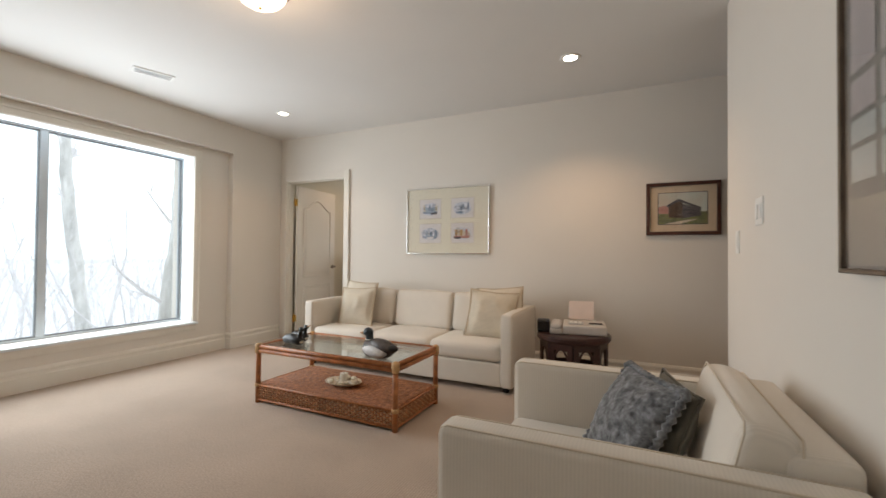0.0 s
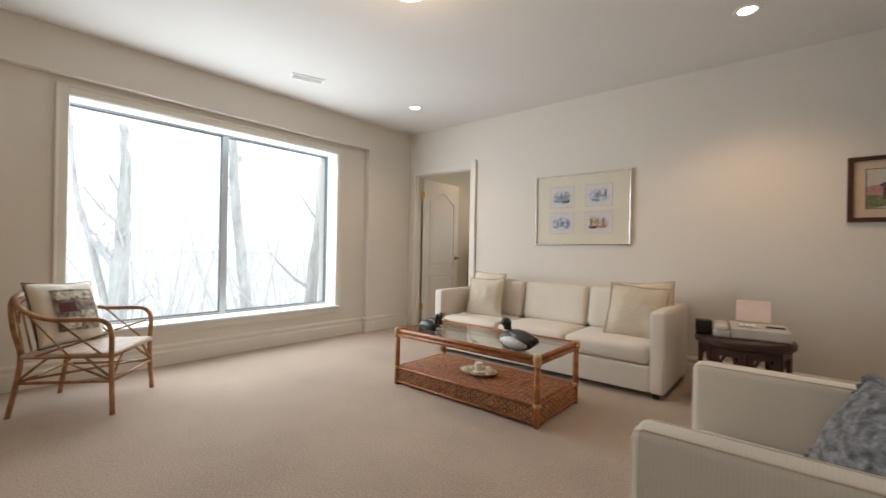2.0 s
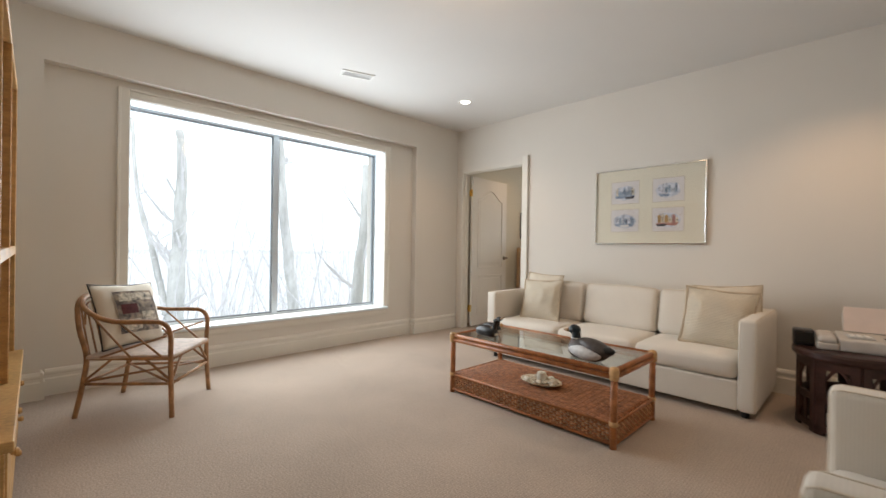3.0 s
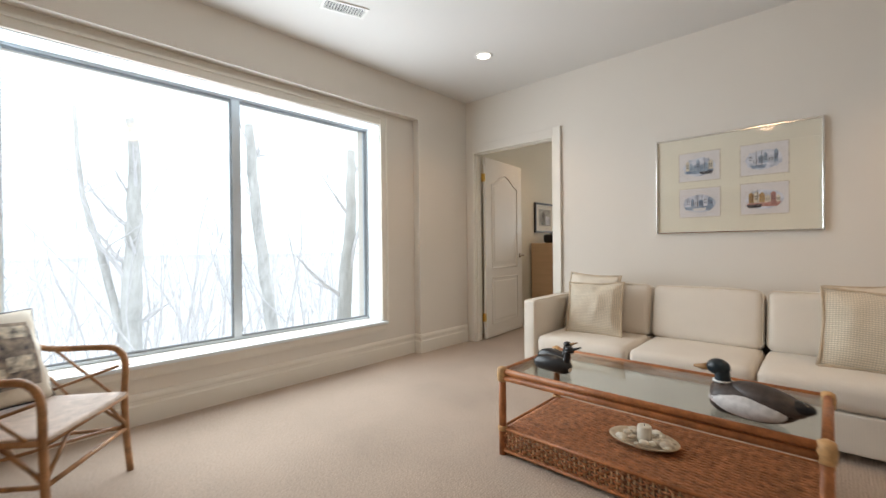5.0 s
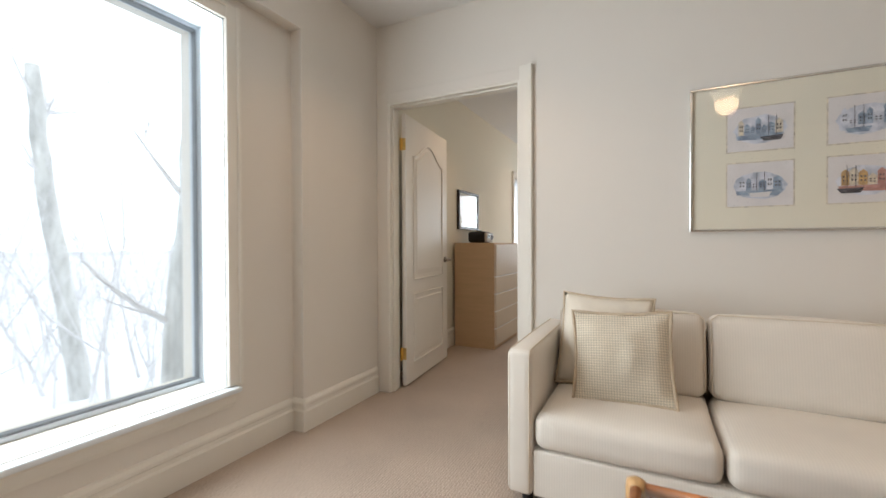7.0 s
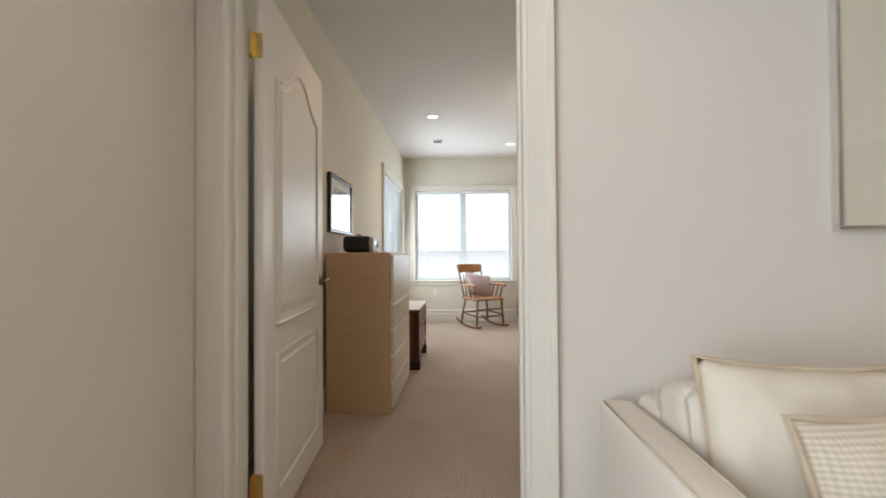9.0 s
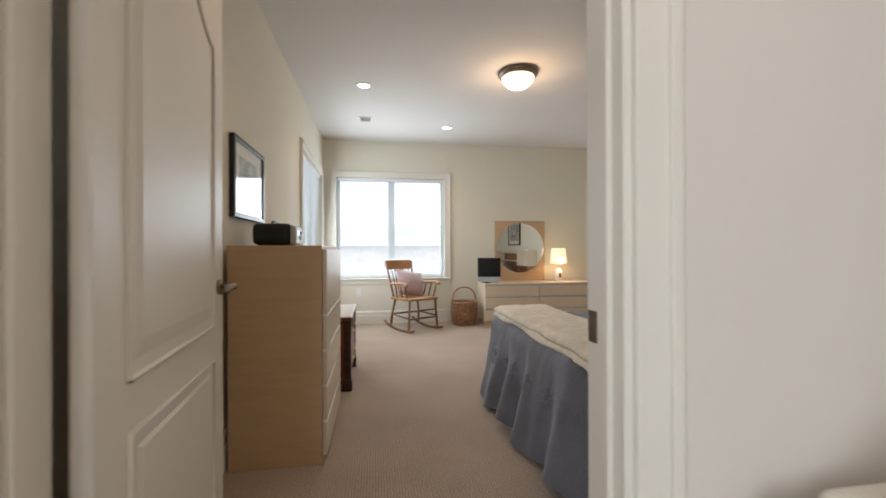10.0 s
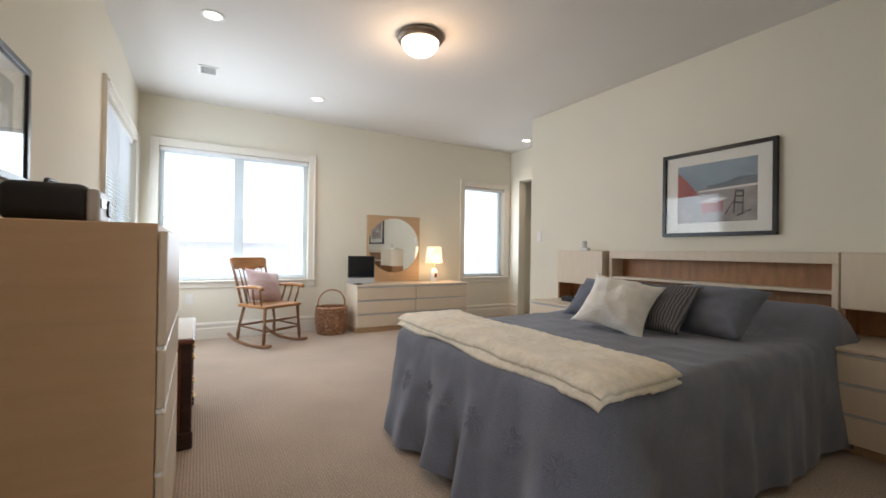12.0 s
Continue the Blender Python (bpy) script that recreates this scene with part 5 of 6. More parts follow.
# rocking chair: front towards local -Y
rk = thing("rocking_chair", -2.34, 9.83, 0, 31, "brown oak pressed-back rocking chair with spindles", "rocking chair")
for s in (-1, 1):
    part("rocker", tube(spline([(s * 0.235, -0.33, 0.045), (s * 0.235, -0.16, 0.015), (s * 0.235, 0.05, 0.016), (s * 0.235, 0.25, 0.05), (s * 0.235, 0.36, 0.10)], 5), [0.011] + [0.017] * 19 + [0.011], 8), M_OAKD, rk, smooth=True)
    for y0, y1, x1 in ((-0.21, -0.20, 0.21), (0.20, 0.17, 0.18)):
        part("leg", tube([(s * 0.235, y0, 0.025 + (0.03 if y0 > 0 else 0)), (s * 0.228, y0, 0.12), (s * 0.22, (y0 + y1) / 2, 0.22), (s * x1, y1, 0.405)], [0.012, 0.018, 0.014, 0.017], 10), M_OAKD, rk, smooth=True)
    part("side_stretcher", tube([(s * 0.23, -0.21, 0.18), (s * 0.225, 0.195, 0.20)], [0.010, 0.010], 8), M_OAKD, rk, smooth=True)
    part("back_post", tube(spline([(s * 0.185, 0.20, 0.41), (s * 0.195, 0.27, 0.62), (s * 0.205, 0.345, 0.84)], 4), 0.014, 10), M_OAKD, rk, smooth=True)
    part("arm", tube(spline([(s * 0.205, 0.265, 0.60), (s * 0.25, 0.08, 0.615), (s * 0.265, -0.13, 0.625), (s * 0.265, -0.225, 0.605)], 4), [0.013] * 5 + [0.019] * 5 + [0.022, 0.022, 0.018], 8), M_OAK, rk, smooth=True)
    for y, zt in ((-0.17, 0.618), (-0.06, 0.615), (0.05, 0.61)):
        part("arm_spindle", tube([(s * 0.215, y + 0.02, 0.43), (s * 0.24, y + 0.01, 0.52), (s * 0.258, y, zt)], [0.008, 0.012, 0.008], 8), M_OAKD, rk, smooth=True)
for y, z, h in ((-0.21, 0.17, 0.228), (-0.205, 0.27, 0.22), (0.195, 0.20, 0.222)):
    part("cross_stretcher", tube([(-h, y, z), (0, y, z), (h, y, z)], [0.009, 0.014, 0.009], 8), M_OAKD, rk, smooth=True)
part("seat", softbox(-0.235, 0.235, -0.235, 0.215, 0.40, 0.432, 0.014), M_OAK, rk, smooth=True)
for i in range(7):
    x = -0.13 + i * 0.0433
    part("back_spindle", tube([(x, 0.205, 0.43), (x, 0.27, 0.62), (x * 1.08, 0.325, 0.79)], [0.006, 0.009, 0.006], 8), M_OAKD, rk, smooth=True)
bm = bmesh.new()
prof = [(-0.225, 0.90), (-0.20, 0.918), (0.0, 0.925), (0.20, 0.918), (0.225, 0.90), (0.215, 0.82), (0.15, 0.785), (0.11, 0.805), (0.06, 0.775), (-0.06, 0.775), (-0.11, 0.805), (-0.15, 0.785), (-0.215, 0.82)]
fr = [bm.verts.new((x, 0.33 + (z - 0.8) * 0.33 + 0.03 * (1 - (x / 0.225) ** 2) - 0.012, z)) for x, z in prof]
bk = [bm.verts.new((v.co.x, v.co.y + 0.024, v.co.z)) for v in fr]
bm.faces.new(fr)
bm.faces.new(bk[::-1])
for i in range(len(prof)):
    bm.faces.new((fr[i], fr[(i + 1) % len(prof)], bk[(i + 1) % len(prof)], bk[i]))
part("crest_rail", bm, M_OAK, rk, "honey-coloured pressed crest rail")
rkm = pose(-2.34, 9.83, 0, 0, 0, 31)
pillow("throw_pillow", rkm @ pose(0.02, 0.06, 0.434, -26, 10, 0), 0.44, 0.38, 0.14, M_PINK, "dusty pink pillow resting on the rocking chair", None, 0.06, 11.0)

# basket
bk_ = thing("basket", -1.60, 10.05, 0, 10, "round woven willow basket with a hoop handle", "basket")
bm = bmesh.new()
for i in range(17):
    z = 0.008 + i * 0.0175
    rr = 0.135 + 0.028 * math.sin(i / 16 * 2.3)
    add_tube(bm, [((rr + 0.005 * math.sin(k * math.pi / 1.5 + i * math.pi)) * math.cos(k * 0.1745), (rr + 0.005 * math.sin(k * math.pi / 1.5 + i * math.pi)) * math.sin(k * 0.1745), z) for k in range(37)], 0.0085, 6)
tagged(part("woven_wall", bm, M_BASKET, bk_, smooth=True), kind="stuff")
part("bottom", lathe([(0.13, 0.002), (0.13, 0.012)], 28), M_BASKET, bk_)
part("rim", tube([(0.155 * math.cos(k * 0.2618), 0.155 * math.sin(k * 0.2618), 0.30) for k in range(25)], 0.014, 8), M_BASKET, bk_, smooth=True)
part("handle", tube(spline([(-0.155, 0, 0.28), (-0.15, 0, 0.38), (-0.10, 0, 0.465), (0, 0, 0.50), (0.10, 0, 0.465), (0.15, 0, 0.38), (0.155, 0, 0.28)], 4), 0.009, 8), M_BASKET, bk_, smooth=True)
bk_.scale = (1.14, 1.14, 1.06)

# long dresser with mirror board
ld = thing("long_dresser", -0.545, 10.08, 0, 0, "long low birch laminate dresser with six drawers", "dresser")
part("carcase", box(-0.80, 0.80, -0.205, 0.225, 0.06, 0.57, 0.003, 1), M_LAML, ld)
part("top", box(-0.805, 0.805, -0.228, 0.225, 0.57, 0.59, 0.003, 1), M_LAML, ld)
part("plinth", box(-0.80, 0.80, -0.19, 0.21, 0, 0.06), M_LAM, ld)
for i in range(2):
    for j in range(3):
        x0, z0 = -0.795 + i * 0.798, 0.068 + j * 0.168
        d = part("drawer", box(x0, x0 + 0.79, -0.226, -0.206, z0, z0 + 0.146, 0.004, 2), M_LAML, ld)
        part("finger_pull", box(x0, x0 + 0.79, -0.2225, -0.206, z0 + 0.148, z0 + 0.164), M_GREYPL, d, "grey metal finger pull")
mr = thing("round_mirror", -0.672, 10.327, 1.04, 0, "round mirror on a square birch board", "mirror")
part("board", box(-0.395, 0.395, -0.024, -0.003, -0.45, 0.458, 0.003, 1), M_LAM, mr)
bm = bmesh.new()
add_tube(bm, [(0, -0.026, 0.05), (0, -0.031, 0.05)], 0.374, 64)
part("mirror_glass", bm, M_MIRROR, mr, "round mirror glass")
tl = thing("table_lamp", -0.135, 10.12, 0.59, 0, "lit table lamp with a painted ceramic base", "lamp")
part("base", lathe([(0.045, 0), (0.047, 0.008), (0.042, 0.012), (0.050, 0.03), (0.055, 0.10), (0.050, 0.15), (0.030, 0.18), (0.014, 0.19)], 24), M_WHITE, tl, "white ceramic jar base", True)
part("motif", box(-0.018, 0.018, -0.056, -0.052, 0.06, 0.12, 0.004, 2), M_RED, tl, "brown painted motif")
part("neck", tube([(0, 0, 0.19), (0, 0, 0.27)], 0.006, 8), M_BRASS, tl)
bm = bmesh.new()
k = 32
rings = [[bm.verts.new((r * math.cos(a), r * math.sin(a), h)) for a in (i * 2 * math.pi / k for i in range(k))] for r, h in ((0.122, 0.265), (0.098, 0.49), (0.095, 0.49), (0.119, 0.265))]
for a, b in zip(rings, rings[1:] + rings[:1]):
    for i in range(k):
        bm.faces.new((a[i], a[(i + 1) % k], b[(i + 1) % k], b[i]))
part("shade", bm, M_SHADE, tl, "glowing cream linen shade", True)
point_lamp("table_lamp_bulb", -0.135, 10.0, 0.86, 3.2, (1.0, 0.62, 0.30), 0.06)
sm = thing("small_television", -1.23, 10.05, 0.59, -12, "small flat television with a silver stand", "television")
part("screen_case", box(-0.165, 0.165, -0.02, 0.02, 0.075, 0.355, 0.006, 2), M_BLACKP, sm)
part("screen", box(-0.152, 0.152, -0.0225, -0.0195, 0.10, 0.345, 0.001, 1), M_SCREEN, sm)
part("speaker_bar", softbox(-0.165, 0.165, -0.035, 0.03, 0.012, 0.08, 0.01), M_GREYPL, sm, "silver speaker bar", True)
part("foot", lathe([(0.11, 0), (0.105, 0.012), (0.03, 0.016)], 24, 0, 0, 0, 1.2, 0.8), M_GREYPL, sm, smooth=True)
cb = thing("cable", -1.30, 9.94, 0.59, 0, "coiled black cable on the dresser", "cable")
part("coil", tube(spline([(-0.06, 0, 0.005), (-0.03, 0.03, 0.006), (0.03, 0.02, 0.006), (0.04, -0.02, 0.006), (-0.02, -0.03, 0.006), (-0.05, 0.01, 0.012), (0.02, 0.035, 0.012), (0.06, 0.0, 0.008), (0.08, 0.06, 0.006)], 5), 0.005, 6), M_BLACKP, cb, smooth=True)
wall_plate("power_outlet", pose(-3.096, 10.327, 0.45), 0.075, 0.12, 1, "white wall power outlet under the window", "outlet")
wall_plate("light_switch", pose(0.475, 8.65, 1.21, 0, 0, -90), 0.075, 0.12, 1, "white rocker light switch by the alcove", "switch")

# headboard wall unit with night stands
M_EDGE = M_LAML
hb = thing("headboard_unit", 0.475, 6.72, 0, 0, "cream laminate headboard with an open walnut-backed shelf", "headboard")
part("back_panel", box(-0.022, -0.004, -0.81, 0.81, 0.30, 1.045), M_NICHE, hb, "walnut back panel")
part("top_rail", box(-0.185, -0.004, -0.81, 0.81, 0.975, 1.045, 0.003, 1), M_EDGE, hb)
part("shelf", box(-0.175, -0.022, -0.775, 0.775, 0.79, 0.812, 0.002, 1), M_EDGE, hb)
part("lower_panel", box(-0.165, -0.022, -0.775, 0.775, 0.05, 0.50, 0.002, 1), M_NICHE, hb)
for s in (-1, 1):
    y0, y1 = sorted((s * 0.81, s * 0.777))
    part("side_panel", box(-0.185, -0.022, y0, y1, 0.0, 0.975, 0.003, 1), M_EDGE, hb)


def night_stand(y, label):
    t = thing("night_stand", 0.475, y, 0, 0, label, "night stand", "night stands")
    w = 0.285
    part("carcase", box(-0.585, -0.004, -w, w, 0.06, 0.53, 0.003, 1), M_EDGE, t)
    part("plinth", box(-0.53, -0.02, -w + 0.01, w - 0.01, 0, 0.06), M_LAM, t)
    part("top", box(-0.61, -0.004, -w, w, 0.53, 0.55, 0.003, 1), M_EDGE, t)
    for j in range(3):
        z0 = 0.066 + j * 0.154
        d = part("drawer", box(-0.606, -0.587, -w + 0.002, w - 0.002, z0, z0 + 0.138, 0.003, 2), M_EDGE, t)
        part("finger_pull", box(-0.602, -0.588, -w + 0.002, w - 0.002, z0 + 0.140, z0 + 0.152), M_GREYPL, d, "dark metal finger pull")
    part("upper_cabinet", box(-0.23, -0.004, -w, w, 0.715, 1.045, 0.003, 1), M_EDGE, t)
    part("cabinet_door", box(-0.25, -0.232, -w + 0.003, w - 0.003, 0.72, 1.042, 0.003, 2), M_EDGE, t)
    part("niche_back", box(-0.022, -0.006, -w + 0.02, w - 0.02, 0.55, 0.715), M_NICHE, t, "walnut niche back")
    for s in (-1, 1):
        y0, y1 = sorted((s * w, s * (w - 0.02)))
        part("niche_side", box(-0.23, -0.004, y0, y1, 0.55, 0.715), M_NICHE, t)
    return t


night_stand(7.835, "cream laminate night stand with an upper cabinet by the window side")
night_stand(5.60, "cream laminate night stand with an upper cabinet near the door")
ca = thing("clock_radio", 0.12, 7.83, 0.55, 0, "small black clock radio in the niche", "clock")
part("case", softbox(-0.05, 0.05, -0.08, 0.08, 0, 0.05, 0.01), M_BLACKP, ca, smooth=True)
part("display", box(-0.054, -0.049, -0.05, 0.05, 0.012, 0.036, 0.001, 1), M_SCREEN, ca)
ph = thing("phone_handset", 0.34, 7.86, 1.045, 20, "small white and grey handset on its cradle", "phone")
part("cradle", softbox(-0.03, 0.03, -0.045, 0.045, 0, 0.03, 0.008), M_WHITE, ph, smooth=True)
part("handset", softbox(-0.012, 0.012, -0.02, 0.02, 0.02, 0.10, 0.008), M_GREYPL, ph, smooth=True)

# picture over the bed
art = framed("picture", pose(0.475, 6.695, 1.512, 0, 0, -90), 0.83, 0.69, 0.03, 0.034, M_BLACK, M_MATW, "seaside terrace print in a wide black frame")
I_SEA = ink("print_sea_blue", (0.30, 0.36, 0.42), (0.20, 0.26, 0.32), 5)
I_HILL = ink("print_grey_hill", (0.17, 0.19, 0.21), (0.13, 0.15, 0.17), 8)
I_REDW = ink("print_red_wall", (0.36, 0.10, 0.09), (0.26, 0.07, 0.07), 8)
I_PAVE = ink("print_taupe_paving", (0.34, 0.31, 0.30), (0.24, 0.22, 0.22), 8)
flat(art, "print_sky", rect(-0.29, 0.29, 0.03, 0.235), -0.0160, I_SEA)
flat(art, "print_paving", rect(-0.29, 0.29, -0.235, 0.03), -0.0160, I_PAVE)
flat(art, "print_hill", [(-0.06, 0.03), (0.29, 0.03), (0.29, 0.095), (0.18, 0.10), (0.08, 0.07), (-0.06, 0.05)], -0.0170, I_HILL)
flat(art, "print_wall", [(-0.29, -0.02), (-0.12, -0.02), (-0.19, 0.08), (-0.29, 0.19)], -0.0170, I_REDW)
flat(art, "print_parapet", [(-0.12, 0.005), (0.29, 0.02), (0.29, 0.036), (-0.12, 0.02)], -0.0175, I_PAPER)
flat(art, "print_table_side", [(-0.10, -0.17), (0.06, -0.15), (0.06, -0.055), (-0.10, -0.06)], -0.0178, I_REDW)
flat(art, "print_table_top", [(-0.12, -0.07), (0.0, -0.085), (0.10, -0.055), (-0.01, -0.04)], -0.0184, I_PAPER)
for q in ([(0.13, -0.17), (0.14, -0.17), (0.155, 0.0), (0.145, 0.0)], [(0.19, -0.19), (0.20, -0.19), (0.205, -0.005), (0.195, -0.005)], [(0.12, -0.10), (0.20, -0.11), (0.20, -0.095), (0.12, -0.085)],
          [(0.145, -0.02), (0.205, -0.025), (0.205, -0.005), (0.145, 0.0)], [(0.148, -0.055), (0.2, -0.06), (0.2, -0.045), (0.148, -0.04)], [(0.07, -0.18), (0.08, -0.18), (0.13, -0.095), (0.12, -0.095)], [(0.16, -0.2), (0.25, -0.16), (0.25, -0.15), (0.16, -0.185)]):
    flat(art, "print_chair", q, -0.0184, I_INK)

# bed
bd = thing("bed", 0.0, 6.55, 0, 0, "double bed under a blue-grey bedspread that falls to the floor", "bed")
part("mattress", softbox(-1.90, 0.27, -0.70, 0.70, 0.24, 0.545, 0.08), M_CREAMP, bd, smooth=True)
part("box_spring", box(-1.88, 0.26, -0.69, 0.69, 0.06, 0.24, 0.01, 2), M_CREAMP, bd)
for sx in (-1.80, 0.18):
    for sy in (-0.62, 0.62):
        part("leg", lathe([(0.025, 0), (0.03, 0.062)], 12, sx, sy), M_BLACKP, bd)
bm = bmesh.new()
HX0, HX1, HY, TOPZ = -2.0, 0.275, 0.745, 0.575


def edge_point(s):
    """Point and outward way on the spread's outline (near side, foot, far side), s from 0 to 1, with rounded foot corners."""
    r = 0.16
    lx, ly = HX1 - HX0 - r, 2 * HY - 2 * r
    q = math.pi / 2 * r
    total = 2 * lx + ly + 2 * q
    d = s * total
    if d < lx:
        return Vector((HX1 - d, -HY, 0)), Vector((0, -1, 0)), d
    if d < lx + q:
        a = (d - lx) / r
        return Vector((HX0 + r - r * math.sin(a), -HY + r - r * math.cos(a), 0)), Vector((-math.sin(a), -math.cos(a), 0)), d
    if d < lx + q + ly:
        return Vector((HX0, -HY + r + d - lx - q, 0)), Vector((-1, 0, 0)), d
    if d < lx + 2 * q + ly:
        a = (d - lx - q - ly) / r
        return Vector((HX0 + r - r * math.cos(a), HY - r + r * math.sin(a), 0)), Vector((-math.cos(a), math.sin(a), 0)), d
    return Vector((HX0 + r + d - lx - 2 * q - ly, HY, 0)), Vector((0, 1, 0)), d


def bulge(x, y):
    """Height that sleeping pillows under the spread add near the headboard."""
    b = math.exp(-((x - 0.02) / 0.17) ** 2) * 0.17 * (1 - 0.35 * math.exp(-(y / 0.06) ** 2))
    return b


N = 300
rings = []
for i in range(N + 1):
    p, o, d = edge_point(i / N)
    row = []
    foot = min(1.0, max(0.0, (0.35 - (p.x - HX0)) / 0.35 + 0.35))
    fold = (math.sin(d * 15 + 1.6 * math.sin(d * 4.3)) + 0.55 * math.sin(d * 27 + 2.0 + math.sin(d * 7))) * 0.5
    for j in range(15):
        v = j / 14
        if v < 0.2:
            a = v / 0.2 * math.pi / 2
            q = p - o * 0.055 + o * 0.055 * math.sin(a)
            z = TOPZ - 0.055 + 0.055 * math.cos(a)
        else:
            w = (v - 0.2) / 0.8
            out = 0.004 + w * (0.040 + 0.055 * foot) + fold * 0.072 * w ** 1.2 * (0.35 + 0.65 * foot) + 0.17 * w * math.exp(-((p.x - 0.16) / 0.15) ** 2)
            q, z = p + o * out, (TOPZ - 0.055) * (1 - w) + w * (0.022 + 0.016 * (1 + math.sin(d * 11 + math.sin(d * 3))) + 0.018 * fold)
        zz = z + (1 - v) * bulge(q.x, q.y)
        row.append(bm.verts.new(Vector((q.x, q.y, zz)) + noise.noise_vector(Vector((q.x * 4, q.y * 4, z * 4))) * 0.007 + noise.noise_vector(Vector((q.x * 9, q.y * 9, z * 6))) * 0.010 + noise.noise_vector(Vector((q.x * 22, q.y * 22, z * 9))) * 0.004))
    rings.append(row)
for a, b in zip(rings, rings[1:]):
    for j in range(14):
        bm.faces.new((a[j], a[j + 1], b[j + 1], b[j]))
# the lying part: rows across the bed between matching points of both long sides
K = 40
grid = []
for i in range(N // 2 + 1):
    a, b = rings[i][0], rings[N - i][0]
    row = [a]
    for k in range(1, K):
        c = a.co.lerp(b.co, k / K)
        c.z = TOPZ + bulge(c.x, c.y) + noise.noise(Vector((c.x * 3, c.y * 3, 1))) * 0.007 + noise.noise(Vector((c.x * 11, c.y * 11, 4))) * 0.007
        row.append(bm.verts.new(c))
    grid.append(row + [b])
for g, g2 in zip(grid, grid[1:]):
    for k in range(K):
        vs = []
        for v in (g[k], g[k + 1], g2[k + 1], g2[k]):
            if v not in vs:
                vs.append(v)
        if len(vs) > 2:
            try:
                bm.faces.new(vs)
            except ValueError:
                pass
motifs = []
for c in range(7):           # stitched rosettes along the foot
    i, j = int(N * (0.375 + 0.25 * (c + 0.5) / 7)), 7
    motifs.append((i, j))
pb = bmesh.new()
for i, j in motifs:
    for k in range(8):
        a = k * math.pi / 4
        loop = []
        for q in range(9):
            u = q / 8 * 2 * math.pi
            px, pz = 0.035 + 0.022 * math.cos(u), 0.009 * math.sin(u)
            sx_, sz_ = px * math.cos(a) - pz * math.sin(a), px * math.sin(a) + pz * math.cos(a)
            ci, cj = i + sx_ / (rings[i + 1][j].co - rings[i][j].co).length, j - sz_ / 0.046
            i0, j0 = int(ci), int(cj)
            v0 = rings[i0][j0].co.lerp(rings[i0 + 1][j0].co, ci - i0).lerp(rings[i0][j0 + 1].co.lerp(rings[i0 + 1][j0 + 1].co, ci - i0), cj - j0)
            loop.append(v0)
        add_tube(pb, loop, 0.0028, 5, False)
part("bedspread", bm, M_BED, bd, "blue-grey bedspread hanging in soft folds", True)
tagged(part("rosette_stitching", pb, M_BED, bd, "tone-on-tone stitched rosettes", True), kind="stuff")

# fleece throw folded across the foot
th = thing("throw_blanket", 0, 6.54, 0, 0, "cream sherpa throw folded across the foot of the bed", "blanket")
for lay, (dx, dz, th_, hang) in enumerate(((0.0, 0.004, 0.034, 0.0), (0.008, 0.030, 0.040, 0.0))):
    bm = bmesh.new()
    n, mm_ = 110, 32
    tops, bots = [], []
    for i in range(n + 1):
        s = -0.765 + 1.50 * i / n
        rt, rb = [], []
        for j in range(mm_ + 1):
            u = j / mm_
            x = -1.985 + dx + u * (0.42 - dx * 0.7) + 0.05 * (s + 0.8) * 0.25 + noise.noise((s * 3, u, lay)) * 0.015
            y = max(-0.775 - 0.02 * lay, min(0.74, s))
            over = max(0.0, -0.775 - s) + 0.0
            e = max(0.4, math.sqrt(max(0.0, 1 - (2 * u - 1) ** 10)))
            ee = max(0.5, math.sqrt(max(0.0, 1 - (2 * i / n - 1) ** 40)))
            z = TOPZ + dz - over * 1.0 + noise.noise((x * 6, s * 6, lay)) * 0.010 + noise.noise((x * 38, s * 38, lay)) * 0.006
            if abs(y) > 0.70:
                z -= (abs(y) - 0.70) ** 2 * 2
            if x < -1.94:
                z -= (-1.94 - x) ** 2 * 9
            rt.append(bm.verts.new((x, y, z + th_ * e * ee)))
            rb.append(bm.verts.new((x, y, z)))
        tops.append(rt)
        bots.append(rb)
    for i in range(n):
        for j in range(mm_):
            bm.faces.new((tops[i][j], tops[i][j + 1], tops[i + 1][j + 1], tops[i + 1][j]))
            bm.faces.new((bots[i][j], bots[i + 1][j], bots[i + 1][j + 1], bots[i][j + 1]))
        for j in (0, mm_):
            bm.faces.new((tops[i][j], tops[i + 1][j], bots[i + 1][j], bots[i][j]))
    for i in (0, n):
        for j in range(mm_):
            bm.faces.new((tops[i][j], tops[i][j + 1], bots[i][j + 1], bots[i][j]))
    part("fold", bm, M_FLEECE, th, "", True)

Z = TOPZ + 0.012
pillow("bed_pillow", pose(-0.72, 6.88, Z, -50, 0, -82), 0.44, 0.38, 0.15, M_BPIL, "slate-blue pillow lying against the headboard", None, 0, 21.0, "bed pillows")
pillow("bed_pillow", pose(-0.62, 6.27, Z, -50, 0, -96), 0.52, 0.37, 0.19, M_BPIL, "slate-blue pillow propped toward the door side", None, 0, 22.0, "bed pillows")
pillow("bed_pillow", pose(-0.80, 6.43, Z, -46, 0, -90), 0.38, 0.36, 0.13, M_STRIPE, "grey ticking-striped cushion on the bed", None, 0, 23.0, "bed pillows")
pillow("bed_pillow", pose(-1.02, 6.53, Z, -44, 10, -72), 0.41, 0.39, 0.18, M_WHITEP, "white textured cushion in front of the others", None, 0.05, 24.0, "bed pillows", waist=0.15, wrinkle=0.010)

